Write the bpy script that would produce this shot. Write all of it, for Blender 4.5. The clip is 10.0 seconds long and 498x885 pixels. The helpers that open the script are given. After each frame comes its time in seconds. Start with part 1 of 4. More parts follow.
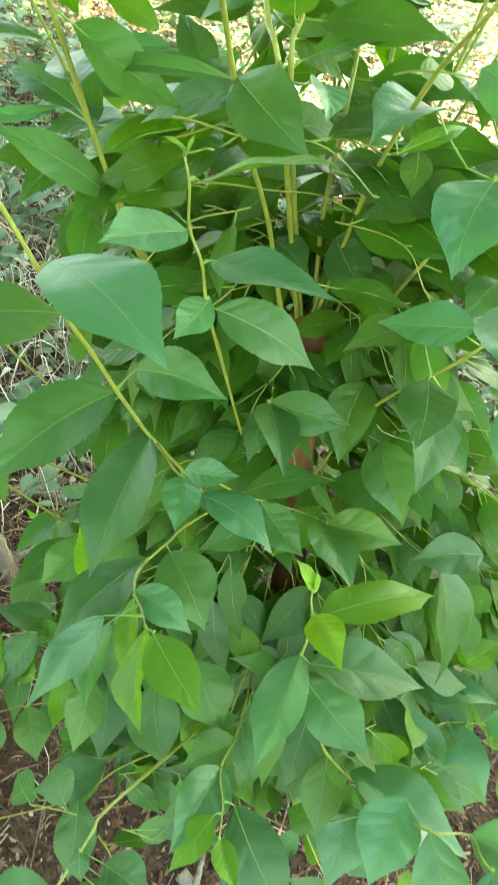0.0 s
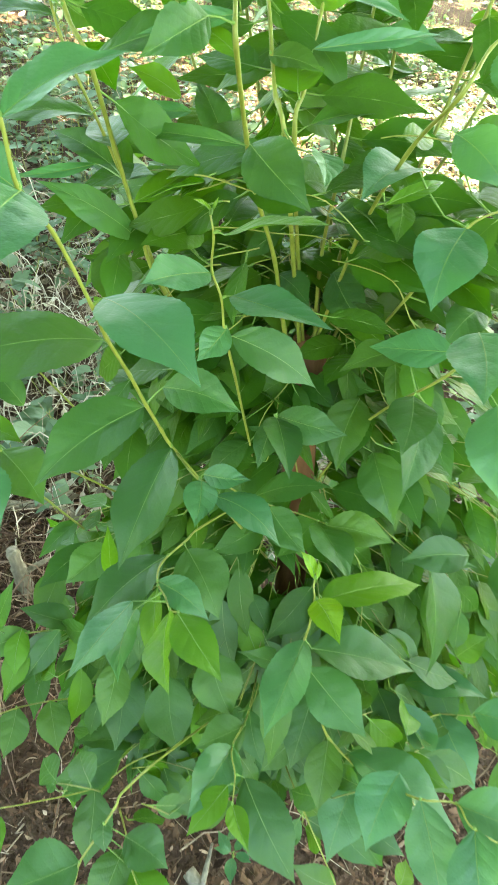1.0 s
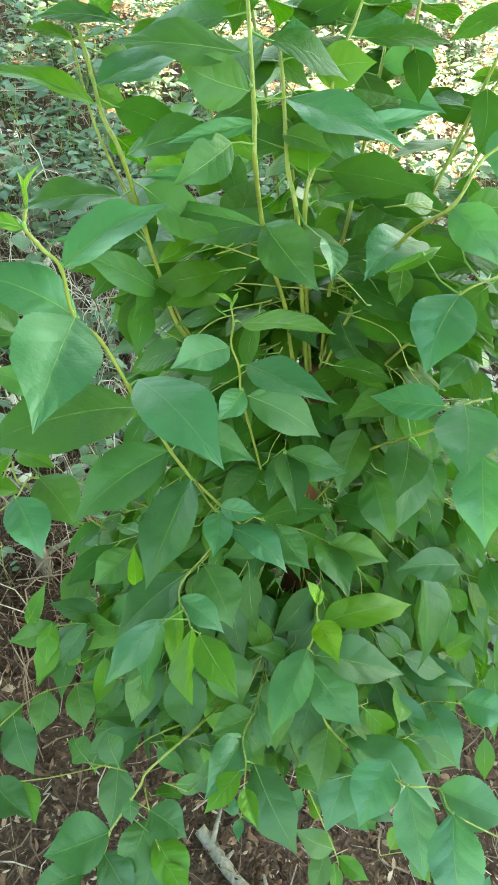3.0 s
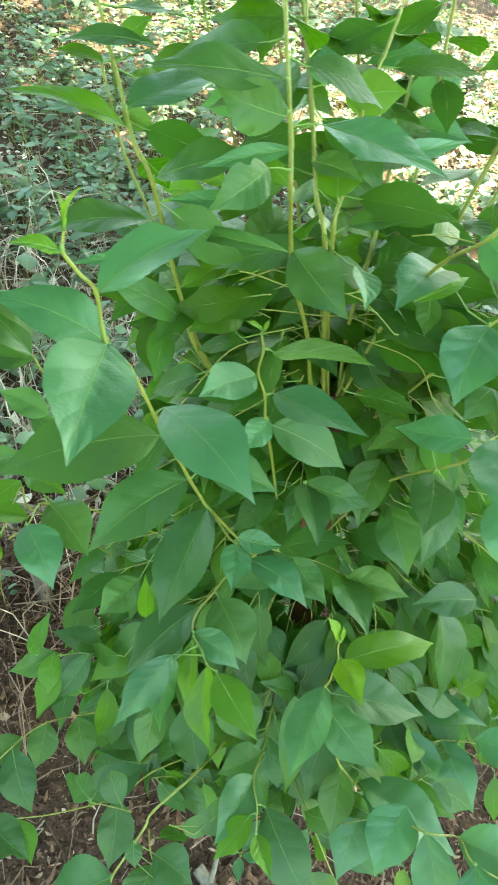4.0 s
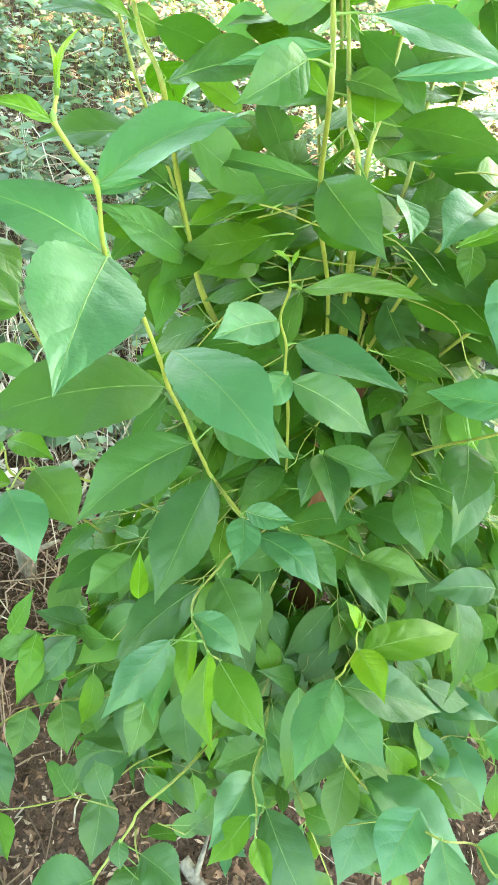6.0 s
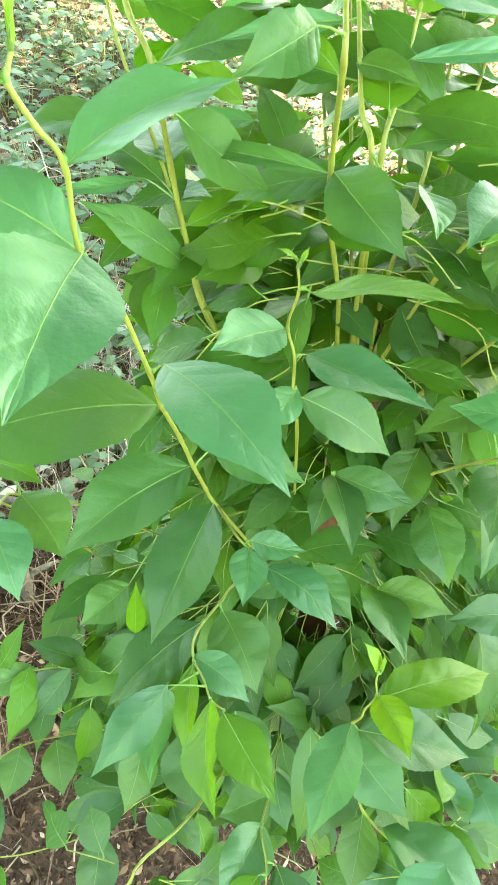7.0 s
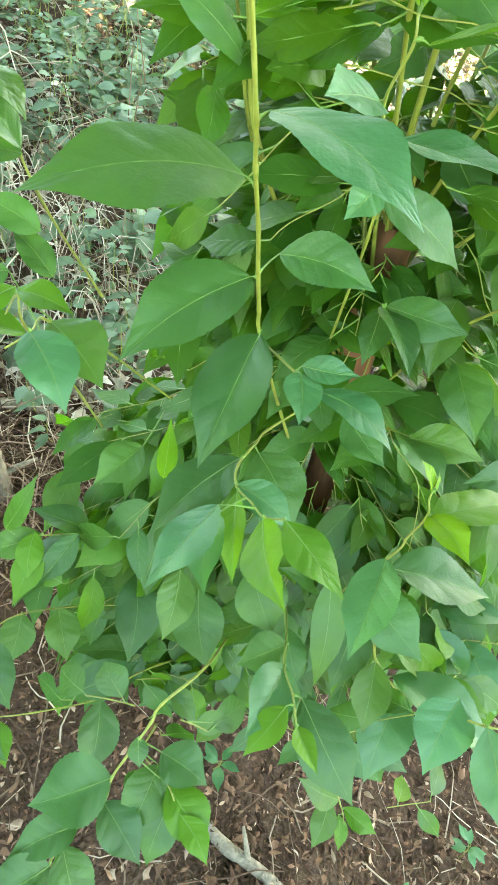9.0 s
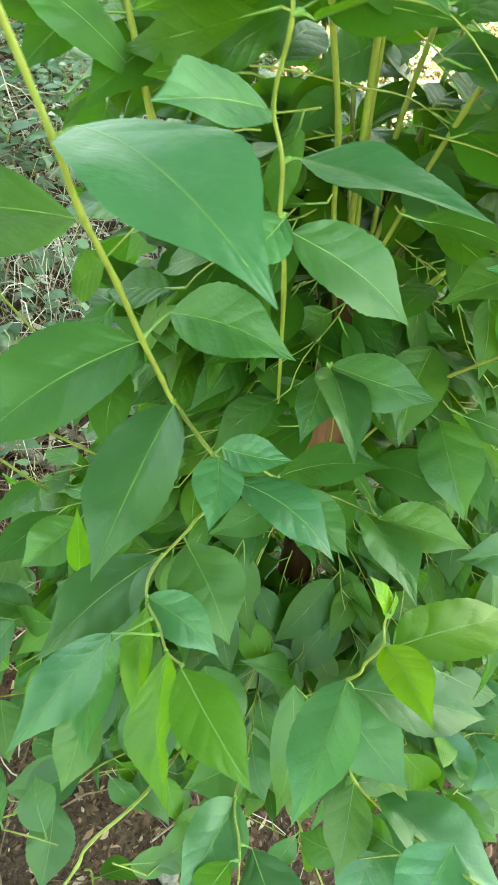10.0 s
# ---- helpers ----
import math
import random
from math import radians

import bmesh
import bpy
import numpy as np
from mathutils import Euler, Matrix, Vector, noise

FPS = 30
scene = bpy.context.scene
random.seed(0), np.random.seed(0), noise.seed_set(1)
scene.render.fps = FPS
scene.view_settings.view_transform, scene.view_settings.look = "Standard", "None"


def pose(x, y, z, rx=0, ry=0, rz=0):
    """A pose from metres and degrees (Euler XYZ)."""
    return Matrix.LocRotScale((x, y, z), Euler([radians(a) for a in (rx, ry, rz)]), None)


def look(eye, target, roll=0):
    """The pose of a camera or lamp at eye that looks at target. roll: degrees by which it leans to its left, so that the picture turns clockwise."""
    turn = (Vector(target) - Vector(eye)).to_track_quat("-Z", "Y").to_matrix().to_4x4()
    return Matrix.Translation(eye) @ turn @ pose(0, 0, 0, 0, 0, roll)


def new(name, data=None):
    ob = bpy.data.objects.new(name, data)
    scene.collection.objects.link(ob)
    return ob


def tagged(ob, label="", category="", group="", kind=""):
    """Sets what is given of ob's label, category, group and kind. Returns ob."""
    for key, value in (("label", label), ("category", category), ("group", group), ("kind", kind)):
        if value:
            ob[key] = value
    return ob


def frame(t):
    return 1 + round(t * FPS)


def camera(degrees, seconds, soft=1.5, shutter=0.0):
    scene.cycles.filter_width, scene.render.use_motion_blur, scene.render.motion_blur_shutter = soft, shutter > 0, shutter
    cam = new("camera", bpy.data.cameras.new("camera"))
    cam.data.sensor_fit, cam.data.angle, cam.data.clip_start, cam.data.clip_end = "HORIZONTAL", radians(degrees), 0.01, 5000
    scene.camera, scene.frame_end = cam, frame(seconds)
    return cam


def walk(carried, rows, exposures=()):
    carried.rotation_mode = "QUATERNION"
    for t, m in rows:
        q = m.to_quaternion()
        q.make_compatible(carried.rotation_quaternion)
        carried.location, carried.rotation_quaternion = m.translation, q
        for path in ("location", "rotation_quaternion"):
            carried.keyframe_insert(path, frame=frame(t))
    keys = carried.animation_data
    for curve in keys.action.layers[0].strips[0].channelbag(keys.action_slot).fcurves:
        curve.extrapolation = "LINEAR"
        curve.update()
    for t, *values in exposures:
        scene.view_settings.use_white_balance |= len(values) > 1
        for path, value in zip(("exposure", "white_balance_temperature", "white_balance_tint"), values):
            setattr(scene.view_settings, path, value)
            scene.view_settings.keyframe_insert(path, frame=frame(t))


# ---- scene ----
cam = camera(43.0, 10.0, soft=1.6, shutter=0.3)
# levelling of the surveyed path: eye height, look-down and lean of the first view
LEVEL = pose(0, 0, 1.4, -13.0, -4.0, 0) @ Matrix.Translation((0, 0, -1.15))
PATH = [
    (0.0, (0.038, 0.002, 1.174), (-0.099, 1.744, 0.2), -1.2),
    (0.5, (0.039, -0.009, 1.184), (-0.138, 1.789, 0.328), -1.8),
    (1.0, (0.034, -0.07, 1.201), (-0.102, 1.702, 0.285), -1.2),
    (1.5, (0.032, -0.136, 1.255), (-0.024, 1.621, 0.302), -0.3),
    (2.0, (0.028, -0.11, 1.297), (-0.078, 1.625, 0.307), -0.4),
    (2.5, (0.031, -0.096, 1.304), (-0.122, 1.612, 0.274), -1.1),
    (3.8, (0.02, -0.084, 1.299), (-0.111, 1.645, 0.302), -0.7),
    (4.0, (0.004, -0.077, 1.3), (-0.135, 1.668, 0.332), 0.2),
    (4.5, (-0.031, -0.063, 1.284), (-0.21, 1.664, 0.29), 1.1),
    (5.0, (-0.026, -0.041, 1.262), (-0.142, 1.674, 0.239), 0.9),
    (5.5, (-0.017, -0.03, 1.256), (-0.121, 1.678, 0.22), 1.7),
    (5.7, (-0.019, -0.034, 1.251), (-0.119, 1.682, 0.23), 2.2),
    (6.8, (-0.019, 0.013, 1.236), (-0.143, 1.748, 0.249), 2.0),
    (7.0, (-0.022, 0.021, 1.228), (-0.145, 1.763, 0.254), 1.5),
    (7.5, (-0.03, 0.027, 1.21), (-0.103, 1.769, 0.23), 3.4),
    (8.0, (-0.066, -0.036, 1.217), (-0.031, 1.762, 0.341), 7.0),
    (8.5, (-0.105, -0.048, 1.161), (-0.11, 1.653, 0.109), 6.8),
    (9.0, (-0.095, -0.021, 1.135), (-0.05, 1.637, 0.019), 6.2),
    (9.5, (-0.062, 0.043, 1.133), (-0.048, 1.753, 0.096), 5.6),
    (10.0, (-0.02, 0.102, 1.124), (-0.073, 1.786, 0.047), 3.0),
]
walk(cam, [(t, LEVEL @ look(eye, target, roll)) for t, eye, target, roll in PATH],
     exposures=[(0.0, 4.58, 9500, -3), (2.5, 4.36, 8300, -4), (4.5, 4.32, 8200, -2), (5.0, 4.76, 8300, 1), (5.5, 4.94, 8400, 2), (7.5, 5.04, 9300, 1), (8.6, 4.90, 8600, 3), (10.0, 4.66, 9400, -5)])

# ---- light: open shade under trees ----
SUN_UP, SUN_TURN = radians(52), radians(38)
world = bpy.data.worlds.new("sky")
world.use_nodes = True
scene.world = world
wn = world.node_tree.nodes
sky = wn.new("ShaderNodeTexSky")
sky.sky_type = "NISHITA"
sky.sun_disc = False
sky.sun_elevation, sky.sun_rotation = SUN_UP, SUN_TURN
wn["Background"].inputs["Strength"].default_value = 0.15
world.node_tree.links.new(sky.outputs[0], wn["Background"].inputs["Color"])
sun = new("sun", bpy.data.lights.new("sun", "SUN"))
sun.data.energy, sun.data.angle, sun.data.color = 4.0, radians(0.6), (1.0, 0.95, 0.86)
SUN_DIR = Vector((math.sin(SUN_TURN) * math.cos(SUN_UP), math.cos(SUN_TURN) * math.cos(SUN_UP), math.sin(SUN_UP)))
sun.matrix_world = look((0, 0, 12), Vector((0, 0, 12)) - SUN_DIR)


# ---- materials ----
def material(name):
    m = bpy.data.materials.new(name)
    m.use_nodes = True
    return m, m.node_tree.nodes, m.node_tree.links, m.node_tree.nodes["Principled BSDF"]


def node(nodes, kind, **inputs):
    n = nodes.new(kind)
    for k, v in inputs.items():
        n.inputs[k].default_value = v
    return n


def ramp(nodes, stops):
    r = nodes.new("ShaderNodeValToRGB")
    e = r.color_ramp.elements
    while len(e) < len(stops):
        e.new(0.5)
    for k, (p, c) in enumerate(stops):
        e[k].position, e[k].color = p, (*c, 1)
    return r


def math_node(nodes, links, op, a, b=0.0, c=0.0, clamp=False):
    n = nodes.new("ShaderNodeMath")
    n.operation, n.use_clamp = op, clamp
    for k, v in enumerate((a, b, c)):
        if isinstance(v, (int, float)):
            n.inputs[k].default_value = v
        else:
            links.new(v, n.inputs[k])
    return n.outputs[0]


def mix_colour(nodes, links, fac, a, b, mode="MIX"):
    n = nodes.new("ShaderNodeMix")
    n.data_type, n.blend_type = "RGBA", mode
    for sock, v in ((n.inputs[0], fac), (n.inputs[6], a), (n.inputs[7], b)):
        if isinstance(v, (int, float)):
            sock.default_value = v
        elif isinstance(v, tuple):
            sock.default_value = (*v, 1)
        else:
            links.new(v, sock)
    return n.outputs[2]


def leaf_material(name, dark, light, vein, through_colour, gloss=0.48, island=False, shine=0.32, tan=0.0):
    """Leaf blade: net of side veins, mottled green, light shining through it."""
    m, n, l, b = material(name)
    uv = n.new("ShaderNodeUVMap")
    uv.uv_map = "leaf"
    sep = n.new("ShaderNodeSeparateXYZ")
    l.new(uv.outputs[0], sep.inputs[0])
    u = sep.outputs[0]
    v = math_node(n, l, "ABSOLUTE", math_node(n, l, "MULTIPLY_ADD", sep.outputs[1], 2.0, -1.0))
    if island:
        rnd = n.new("ShaderNodeNewGeometry").outputs["Random Per Island"]
    else:
        rnd = n.new("ShaderNodeObjectInfo").outputs["Random"]
    geo = n.new("ShaderNodeNewGeometry")
    big = node(n, "ShaderNodeTexNoise", Scale=22.0, Detail=3.0)
    fine = node(n, "ShaderNodeTexNoise", Scale=420.0, Detail=2.0)
    l.new(geo.outputs["Position"], big.inputs["Vector"])
    l.new(geo.outputs["Position"], fine.inputs["Vector"])
    mottled = math_node(n, l, "MULTIPLY_ADD", big.outputs[0], 0.7, math_node(n, l, "MULTIPLY_ADD", rnd, 0.75, -0.22), clamp=True)
    base = mix_colour(n, l, mottled, dark, light)
    warm = math_node(n, l, "POWER", math_node(n, l, "FRACT", math_node(n, l, "MULTIPLY", rnd, 7.13)), 2.5)
    base = mix_colour(n, l, math_node(n, l, "MULTIPLY", warm, tan), base, (0.060, 0.125, 0.006))
    # side veins run forward from the midrib; bent by the noise
    wob = math_node(n, l, "MULTIPLY_ADD", big.outputs[0], 0.9, -0.45)
    run = math_node(n, l, "ADD", math_node(n, l, "MULTIPLY_ADD", u, 6.5, wob),
                    math_node(n, l, "MULTIPLY", math_node(n, l, "POWER", v, 0.8), -1.5))
    tooth = math_node(n, l, "PINGPONG", run, 0.5)
    side = math_node(n, l, "SUBTRACT", 1.0, math_node(n, l, "MULTIPLY", tooth, 11.0), clamp=True)
    side = math_node(n, l, "MULTIPLY", side, math_node(n, l, "SUBTRACT", 1.0, v, clamp=True))
    mid = math_node(n, l, "SUBTRACT", 1.0, math_node(n, l, "MULTIPLY", v, 34.0), clamp=True)
    veins = math_node(n, l, "MAXIMUM", mid, math_node(n, l, "MULTIPLY", side, math_node(n, l, "MULTIPLY", big.outputs[0], 0.36)))
    col = mix_colour(n, l, math_node(n, l, "MULTIPLY", veins, 0.5), base, vein)
    col = mix_colour(n, l, math_node(n, l, "MULTIPLY_ADD", fine.outputs[0], 0.5, -0.1, clamp=True), col, mix_colour(n, l, 0.5, col, dark))
    l.new(col, b.inputs["Base Color"])
    patch = node(n, "ShaderNodeTexNoise", Scale=75.0, Detail=2.0)
    l.new(geo.outputs["Position"], patch.inputs["Vector"])
    l.new(math_node(n, l, "MULTIPLY_ADD", patch.outputs[0], 0.36, gloss - 0.18), b.inputs["Roughness"])
    b.inputs["Specular IOR Level"].default_value = shine
    # pillow relief between veins
    cells = math_node(n, l, "MULTIPLY", math_node(n, l, "SINE", math_node(n, l, "MULTIPLY", tooth, 3.14)), 0.5)
    high = math_node(n, l, "ADD", math_node(n, l, "MULTIPLY_ADD", patch.outputs[0], 1.6, cells), math_node(n, l, "MULTIPLY", fine.outputs[0], 0.6))
    bump = node(n, "ShaderNodeBump", Strength=0.40, Distance=0.0016)
    l.new(high, bump.inputs["Height"])
    l.new(bump.outputs[0], b.inputs["Normal"])
    tr = n.new("ShaderNodeBsdfTranslucent")
    l.new(mix_colour(n, l, math_node(n, l, "MULTIPLY", veins, 0.5), mix_colour(n, l, 0.35, through_colour, col), vein), tr.inputs["Color"])
    mixs = n.new("ShaderNodeMixShader")
    mixs.inputs[0].default_value = 0.34
    l.new(b.outputs[0], mixs.inputs[1])
    l.new(tr.outputs[0], mixs.inputs[2])
    l.new(mixs.outputs[0], n["Material Output"].inputs["Surface"])
    return m


def plain_material(name, stops, scale, rough=0.75, bump=0.4, stretch=(1, 1, 1), island=False, depth=0.004):
    m, n, l, b = material(name)
    co = n.new("ShaderNodeTexCoord")
    mp = node(n, "ShaderNodeMapping", Scale=stretch)
    l.new(co.outputs["Object"], mp.inputs["Vector"])
    a = node(n, "ShaderNodeTexNoise", Scale=scale, Detail=6.0, Roughness=0.65)
    c = node(n, "ShaderNodeTexNoise", Scale=scale * 6, Detail=3.0)
    l.new(mp.outputs[0], a.inputs["Vector"])
    l.new(mp.outputs[0], c.inputs["Vector"])
    if island:
        rnd = n.new("ShaderNodeNewGeometry").outputs["Random Per Island"]
        f = math_node(n, l, "MULTIPLY_ADD", a.outputs[0], 0.6, math_node(n, l, "MULTIPLY_ADD", rnd, 0.9, -0.25), clamp=True)
    else:
        f = math_node(n, l, "MULTIPLY_ADD", c.outputs[0], 0.4, math_node(n, l, "MULTIPLY", a.outputs[0], 0.6), clamp=True)
    r = ramp(n, stops)
    l.new(f, r.inputs[0])
    l.new(r.outputs[0], b.inputs["Base Color"])
    b.inputs["Roughness"].default_value = rough
    b.inputs["Specular IOR Level"].default_value = 0.12 if rough > 0.75 else 0.4
    bp = node(n, "ShaderNodeBump", Strength=bump, Distance=depth)
    l.new(c.outputs[0], bp.inputs["Height"])
    l.new(bp.outputs[0], b.inputs["Normal"])
    return m


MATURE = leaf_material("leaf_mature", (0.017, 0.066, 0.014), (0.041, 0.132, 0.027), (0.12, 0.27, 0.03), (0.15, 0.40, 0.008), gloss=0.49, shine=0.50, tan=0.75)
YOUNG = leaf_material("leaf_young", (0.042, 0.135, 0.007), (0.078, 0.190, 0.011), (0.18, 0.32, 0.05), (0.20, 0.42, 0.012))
# pale leaf green with the bluish sky sheen of up-facing leaves painted in
PALE_SKYLIT = leaf_material("leaf_pale_skylit", (0.024, 0.112, 0.034), (0.046, 0.172, 0.060), (0.18, 0.34, 0.08), (0.13, 0.42, 0.03), gloss=0.48, shine=0.75, tan=0.25)
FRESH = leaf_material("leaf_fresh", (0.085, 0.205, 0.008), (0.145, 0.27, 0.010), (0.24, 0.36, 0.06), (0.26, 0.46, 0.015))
# darker, yellower copy of the mature green: the shrub's inner shade painted in
INNER_SHADED = leaf_material("leaf_inner_shaded", (0.013, 0.056, 0.006), (0.036, 0.121, 0.011), (0.12, 0.27, 0.03), (0.13, 0.40, 0.008), island=True, shine=0.30, tan=0.85)
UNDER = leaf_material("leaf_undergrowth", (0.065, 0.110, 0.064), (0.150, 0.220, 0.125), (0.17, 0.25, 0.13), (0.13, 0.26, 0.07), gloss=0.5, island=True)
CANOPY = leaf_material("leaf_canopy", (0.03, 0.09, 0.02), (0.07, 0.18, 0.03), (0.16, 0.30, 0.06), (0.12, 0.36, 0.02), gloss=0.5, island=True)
STEM = plain_material("green_stem", [(0.25, (0.12, 0.14, 0.022)), (0.55, (0.21, 0.23, 0.04)), (0.85, (0.33, 0.28, 0.10))], 60.0, 0.5, 0.15, (1, 1, 0.2), depth=0.0008)
TWIG = plain_material("brown_twig", [(0.2, (0.13, 0.09, 0.035)), (0.55, (0.24, 0.19, 0.075)), (0.85, (0.36, 0.29, 0.15))], 45.0, 0.7, 0.4, (1, 1, 0.25), depth=0.001)
TRUNK = plain_material("reddish_trunk_bark", [(0.2, (0.07, 0.030, 0.018)), (0.5, (0.17, 0.075, 0.038)), (0.85, (0.28, 0.145, 0.075))], 18.0, 0.8, 0.6, (1, 1, 0.2), depth=0.004)
BARK = plain_material("grey_bark", [(0.2, (0.060, 0.048, 0.034)), (0.5, (0.18, 0.148, 0.110)), (0.85, (0.36, 0.305, 0.235))], 20.0, 0.9, 0.9, (1, 1, 0.25), depth=0.008)
DEAD = plain_material("dead_leaves", [(0.1, (0.030, 0.015, 0.009)), (0.45, (0.090, 0.046, 0.027)), (0.8, (0.18, 0.097, 0.058)), (0.99, (0.38, 0.27, 0.19))], 30.0, 0.8, 0.5, island=True)
HAY = plain_material("pale_dry_stems", [(0.1, (0.16, 0.12, 0.085)), (0.5, (0.34, 0.28, 0.21)), (0.95, (0.60, 0.53, 0.43))], 30.0, 0.85, 0.3, island=True)
BRUSH = plain_material("brown_brush", [(0.1, (0.045, 0.024, 0.017)), (0.5, (0.11, 0.062, 0.044)), (0.95, (0.30, 0.20, 0.145))], 30.0, 0.85, 0.4, island=True)
STRAW = plain_material("dry_twigs", [(0.1, (0.08, 0.045, 0.03)), (0.5, (0.19, 0.125, 0.082)), (0.95, (0.46, 0.36, 0.27))], 30.0, 0.8, 0.4, island=True)
SOIL = plain_material("forest_soil", [(0.2, (0.028, 0.015, 0.010)), (0.5, (0.074, 0.043, 0.028)), (0.8, (0.15, 0.098, 0.067))], 14.0, 0.95, 1.0, depth=0.02)


# ---- geometry helpers ----
def ground_z(x, y):
    """The forest floor: a slope that falls to the right and rises gently ahead."""
    r = math.hypot(x, y)
    far = 1 / (1 + (r / 14) ** 2)
    z = 0.02 - 0.22 * x * far - 0.02 * y + 0.16 * max(0.0, y - 1.4) * far
    return z + 0.035 * noise.noise((x * 1.3, y * 1.3, 0.3)) + 0.018 * noise.noise((x * 5, y * 5, 1.7))


class Mass:
    """Gathers many small pieces into one mesh."""

    def __init__(self):
        self.v, self.f, self.uv, self.mi, self.n = [], [], [], [], 0

    def add(self, verts, faces, uvs=None, slot=0):
        self.v.append(np.asarray(verts, dtype=float))
        self.f.extend([tuple(i + self.n for i in f) for f in faces])
        self.uv.append(np.asarray(uvs, dtype=float) if uvs is not None else np.zeros((len(verts), 2)))
        self.mi.extend([slot] * len(faces))
        self.n += len(verts)

    def mesh(self, name, *mats, origin=(0, 0, 0)):
        me = bpy.data.meshes.new(name)
        v = np.concatenate(self.v) - np.array(origin)
        me.from_pydata(v.tolist(), [], self.f)
        uv = np.concatenate(self.uv)
        layer = me.uv_layers.new(name="leaf")
        idx = np.empty(len(me.loops), dtype=np.int32)
        me.loops.foreach_get("vertex_index", idx)
        layer.data.foreach_set("uv", uv[idx].ravel())
        for m in mats:
            me.materials.append(m)
        me.polygons.foreach_set("material_index", self.mi)
        me.polygons.foreach_set("use_smooth", [True] * len(me.polygons))
        me.update()
        return me


def unit(v):
    v = np.asarray(v, dtype=float)
    return v / (np.linalg.norm(v) + 1e-12)


def blade_grid(rows, cols):
    faces = []
    for i in range(rows - 1):
        for j in range(cols - 1):
            a = i * cols + j
            faces.append((a, a + 1, a + cols + 1, a + cols))
    return faces


GRIDS = {}


def blade(base, tip, width, up, arch=0.06, fold=0.25, rows=9, cols=5, rng=random, saw=0.0, notch=None):
    """A leaf blade from base to tip: pointed oval, folded on the midrib, arched, with a wavy saw edge."""
    b, t = np.asarray(base, float), np.asarray(tip, float)
    ln = np.linalg.norm(t - b)
    ax = (t - b) / ln
    nn = np.asarray(up, float)
    nn = unit(nn - ax * nn.dot(ax))
    side = np.cross(ax, nn)
    key = (rows, cols)
    if key not in GRIDS:
        GRIDS[key] = blade_grid(rows, cols)
    u = np.linspace(0, 1, rows)[:, None]
    v = np.linspace(-1, 1, cols)[None, :]
    peak = 0.70 + 0.16 * rng.random()
    w = np.sin(np.pi * u ** peak) ** 0.88 * (1 - 0.58 * np.clip((u - 0.64) / 0.36, 0, 1) ** 1.1)
    w = np.maximum(w * (1 - 0.25 * np.exp(-u / 0.1)), 0.010)
    teeth = np.array([rng.uniform(0.3, 1.5) for _ in range(rows)])[:, None] * np.where(np.arange(rows)[:, None] % 2 == 0, 1, -1)
    edge = 1 + saw * teeth * (np.abs(v) > 0.99)
    half = w * edge * width / 2 * (1 + 0.05 * math.sin(peak * 90) * np.sign(v))
    if notch:
        half = half * (1 - notch[2] * np.exp(-((u - notch[0]) / 0.07) ** 2) * (v * notch[1] > 0))
    ph, ph2 = rng.random() * 6.3, rng.random() * 6.3
    wave = 0.055 * width * np.sin(u * 9 + ph + v * 1.2) * np.abs(v) ** 1.5 * w
    sway = 0.05 * ln * np.sin(u * 3.1) * math.sin(ph2)
    quilt = (0.010 if rows > 20 else 0.0) * width * np.sin(u * 24 - np.abs(v) * 4 + ph2) * np.abs(v) * (1 - np.abs(v)) * 4 * w
    h = arch * ln * 4 * u * (1 - u) + fold * np.abs(v) * half - 0.10 * half * v * v + wave + quilt
    p = (b + u[..., None] * ax * ln + (v * half + sway)[..., None] * side + h[..., None] * nn)
    uv = np.stack([np.broadcast_to(u, h.shape), np.broadcast_to(v * 0.5 + 0.5, h.shape)], -1)
    return p.reshape(-1, 3), GRIDS[key], uv.reshape(-1, 2)


def tube(points, radii, sides=6):
    """A round stem along points, closed at its far end."""
    pts = [np.asarray(p, float) for p in points]
    verts, faces = [], []
    last = np.array((0.3, 0.1, 0.9))
    for i, p in enumerate(pts):
        d = unit(pts[min(i + 1, len(pts) - 1)] - pts[max(i - 1, 0)])
        x = last - d * last.dot(d)
        x = unit(x) if np.linalg.norm(x) > 1e-4 else unit(np.cross(d, (1, 0, 0)))
        last = x
        y = np.cross(d, x)
        r = radii[i] if hasattr(radii, "__len__") else radii
        for k in range(sides):
            a = 2 * math.pi * k / sides
            verts.append(p + r * (math.cos(a) * x + math.sin(a) * y))
    for i in range(len(pts) - 1):
        for k in range(sides):
            k2 = (k + 1) % sides
            faces.append((i * sides + k, i * sides + k2, (i + 1) * sides + k2, (i + 1) * sides + k))
    faces.append(tuple((len(pts) - 1) * sides + k for k in range(sides)))
    return verts, faces


def smooth_path(points, per=5):
    """Catmull-Rom through points."""
    p = [np.asarray(q, float) for q in points]
    if len(p) < 3:
        return [p[0] + (p[-1] - p[0]) * k / per for k in range(per + 1)]
    e = [2 * p[0] - p[1]] + p + [2 * p[-1] - p[-2]]
    out = []
    for i in range(1, len(e) - 2):
        for k in range(per):
            t = k / per
            out.append(0.5 * (2 * e[i] + (e[i + 1] - e[i - 1]) * t + (2 * e[i - 1] - 5 * e[i] + 4 * e[i + 1] - e[i + 2]) * t * t
                              + (3 * e[i] - e[i - 1] - 3 * e[i + 1] + e[i + 2]) * t ** 3))
    return out + [p[-1]]


def part(name, mesh, parent, label="", kind=""):
    ob = new(name, mesh)
    ob.parent = parent
    return tagged(ob, label, kind=kind)


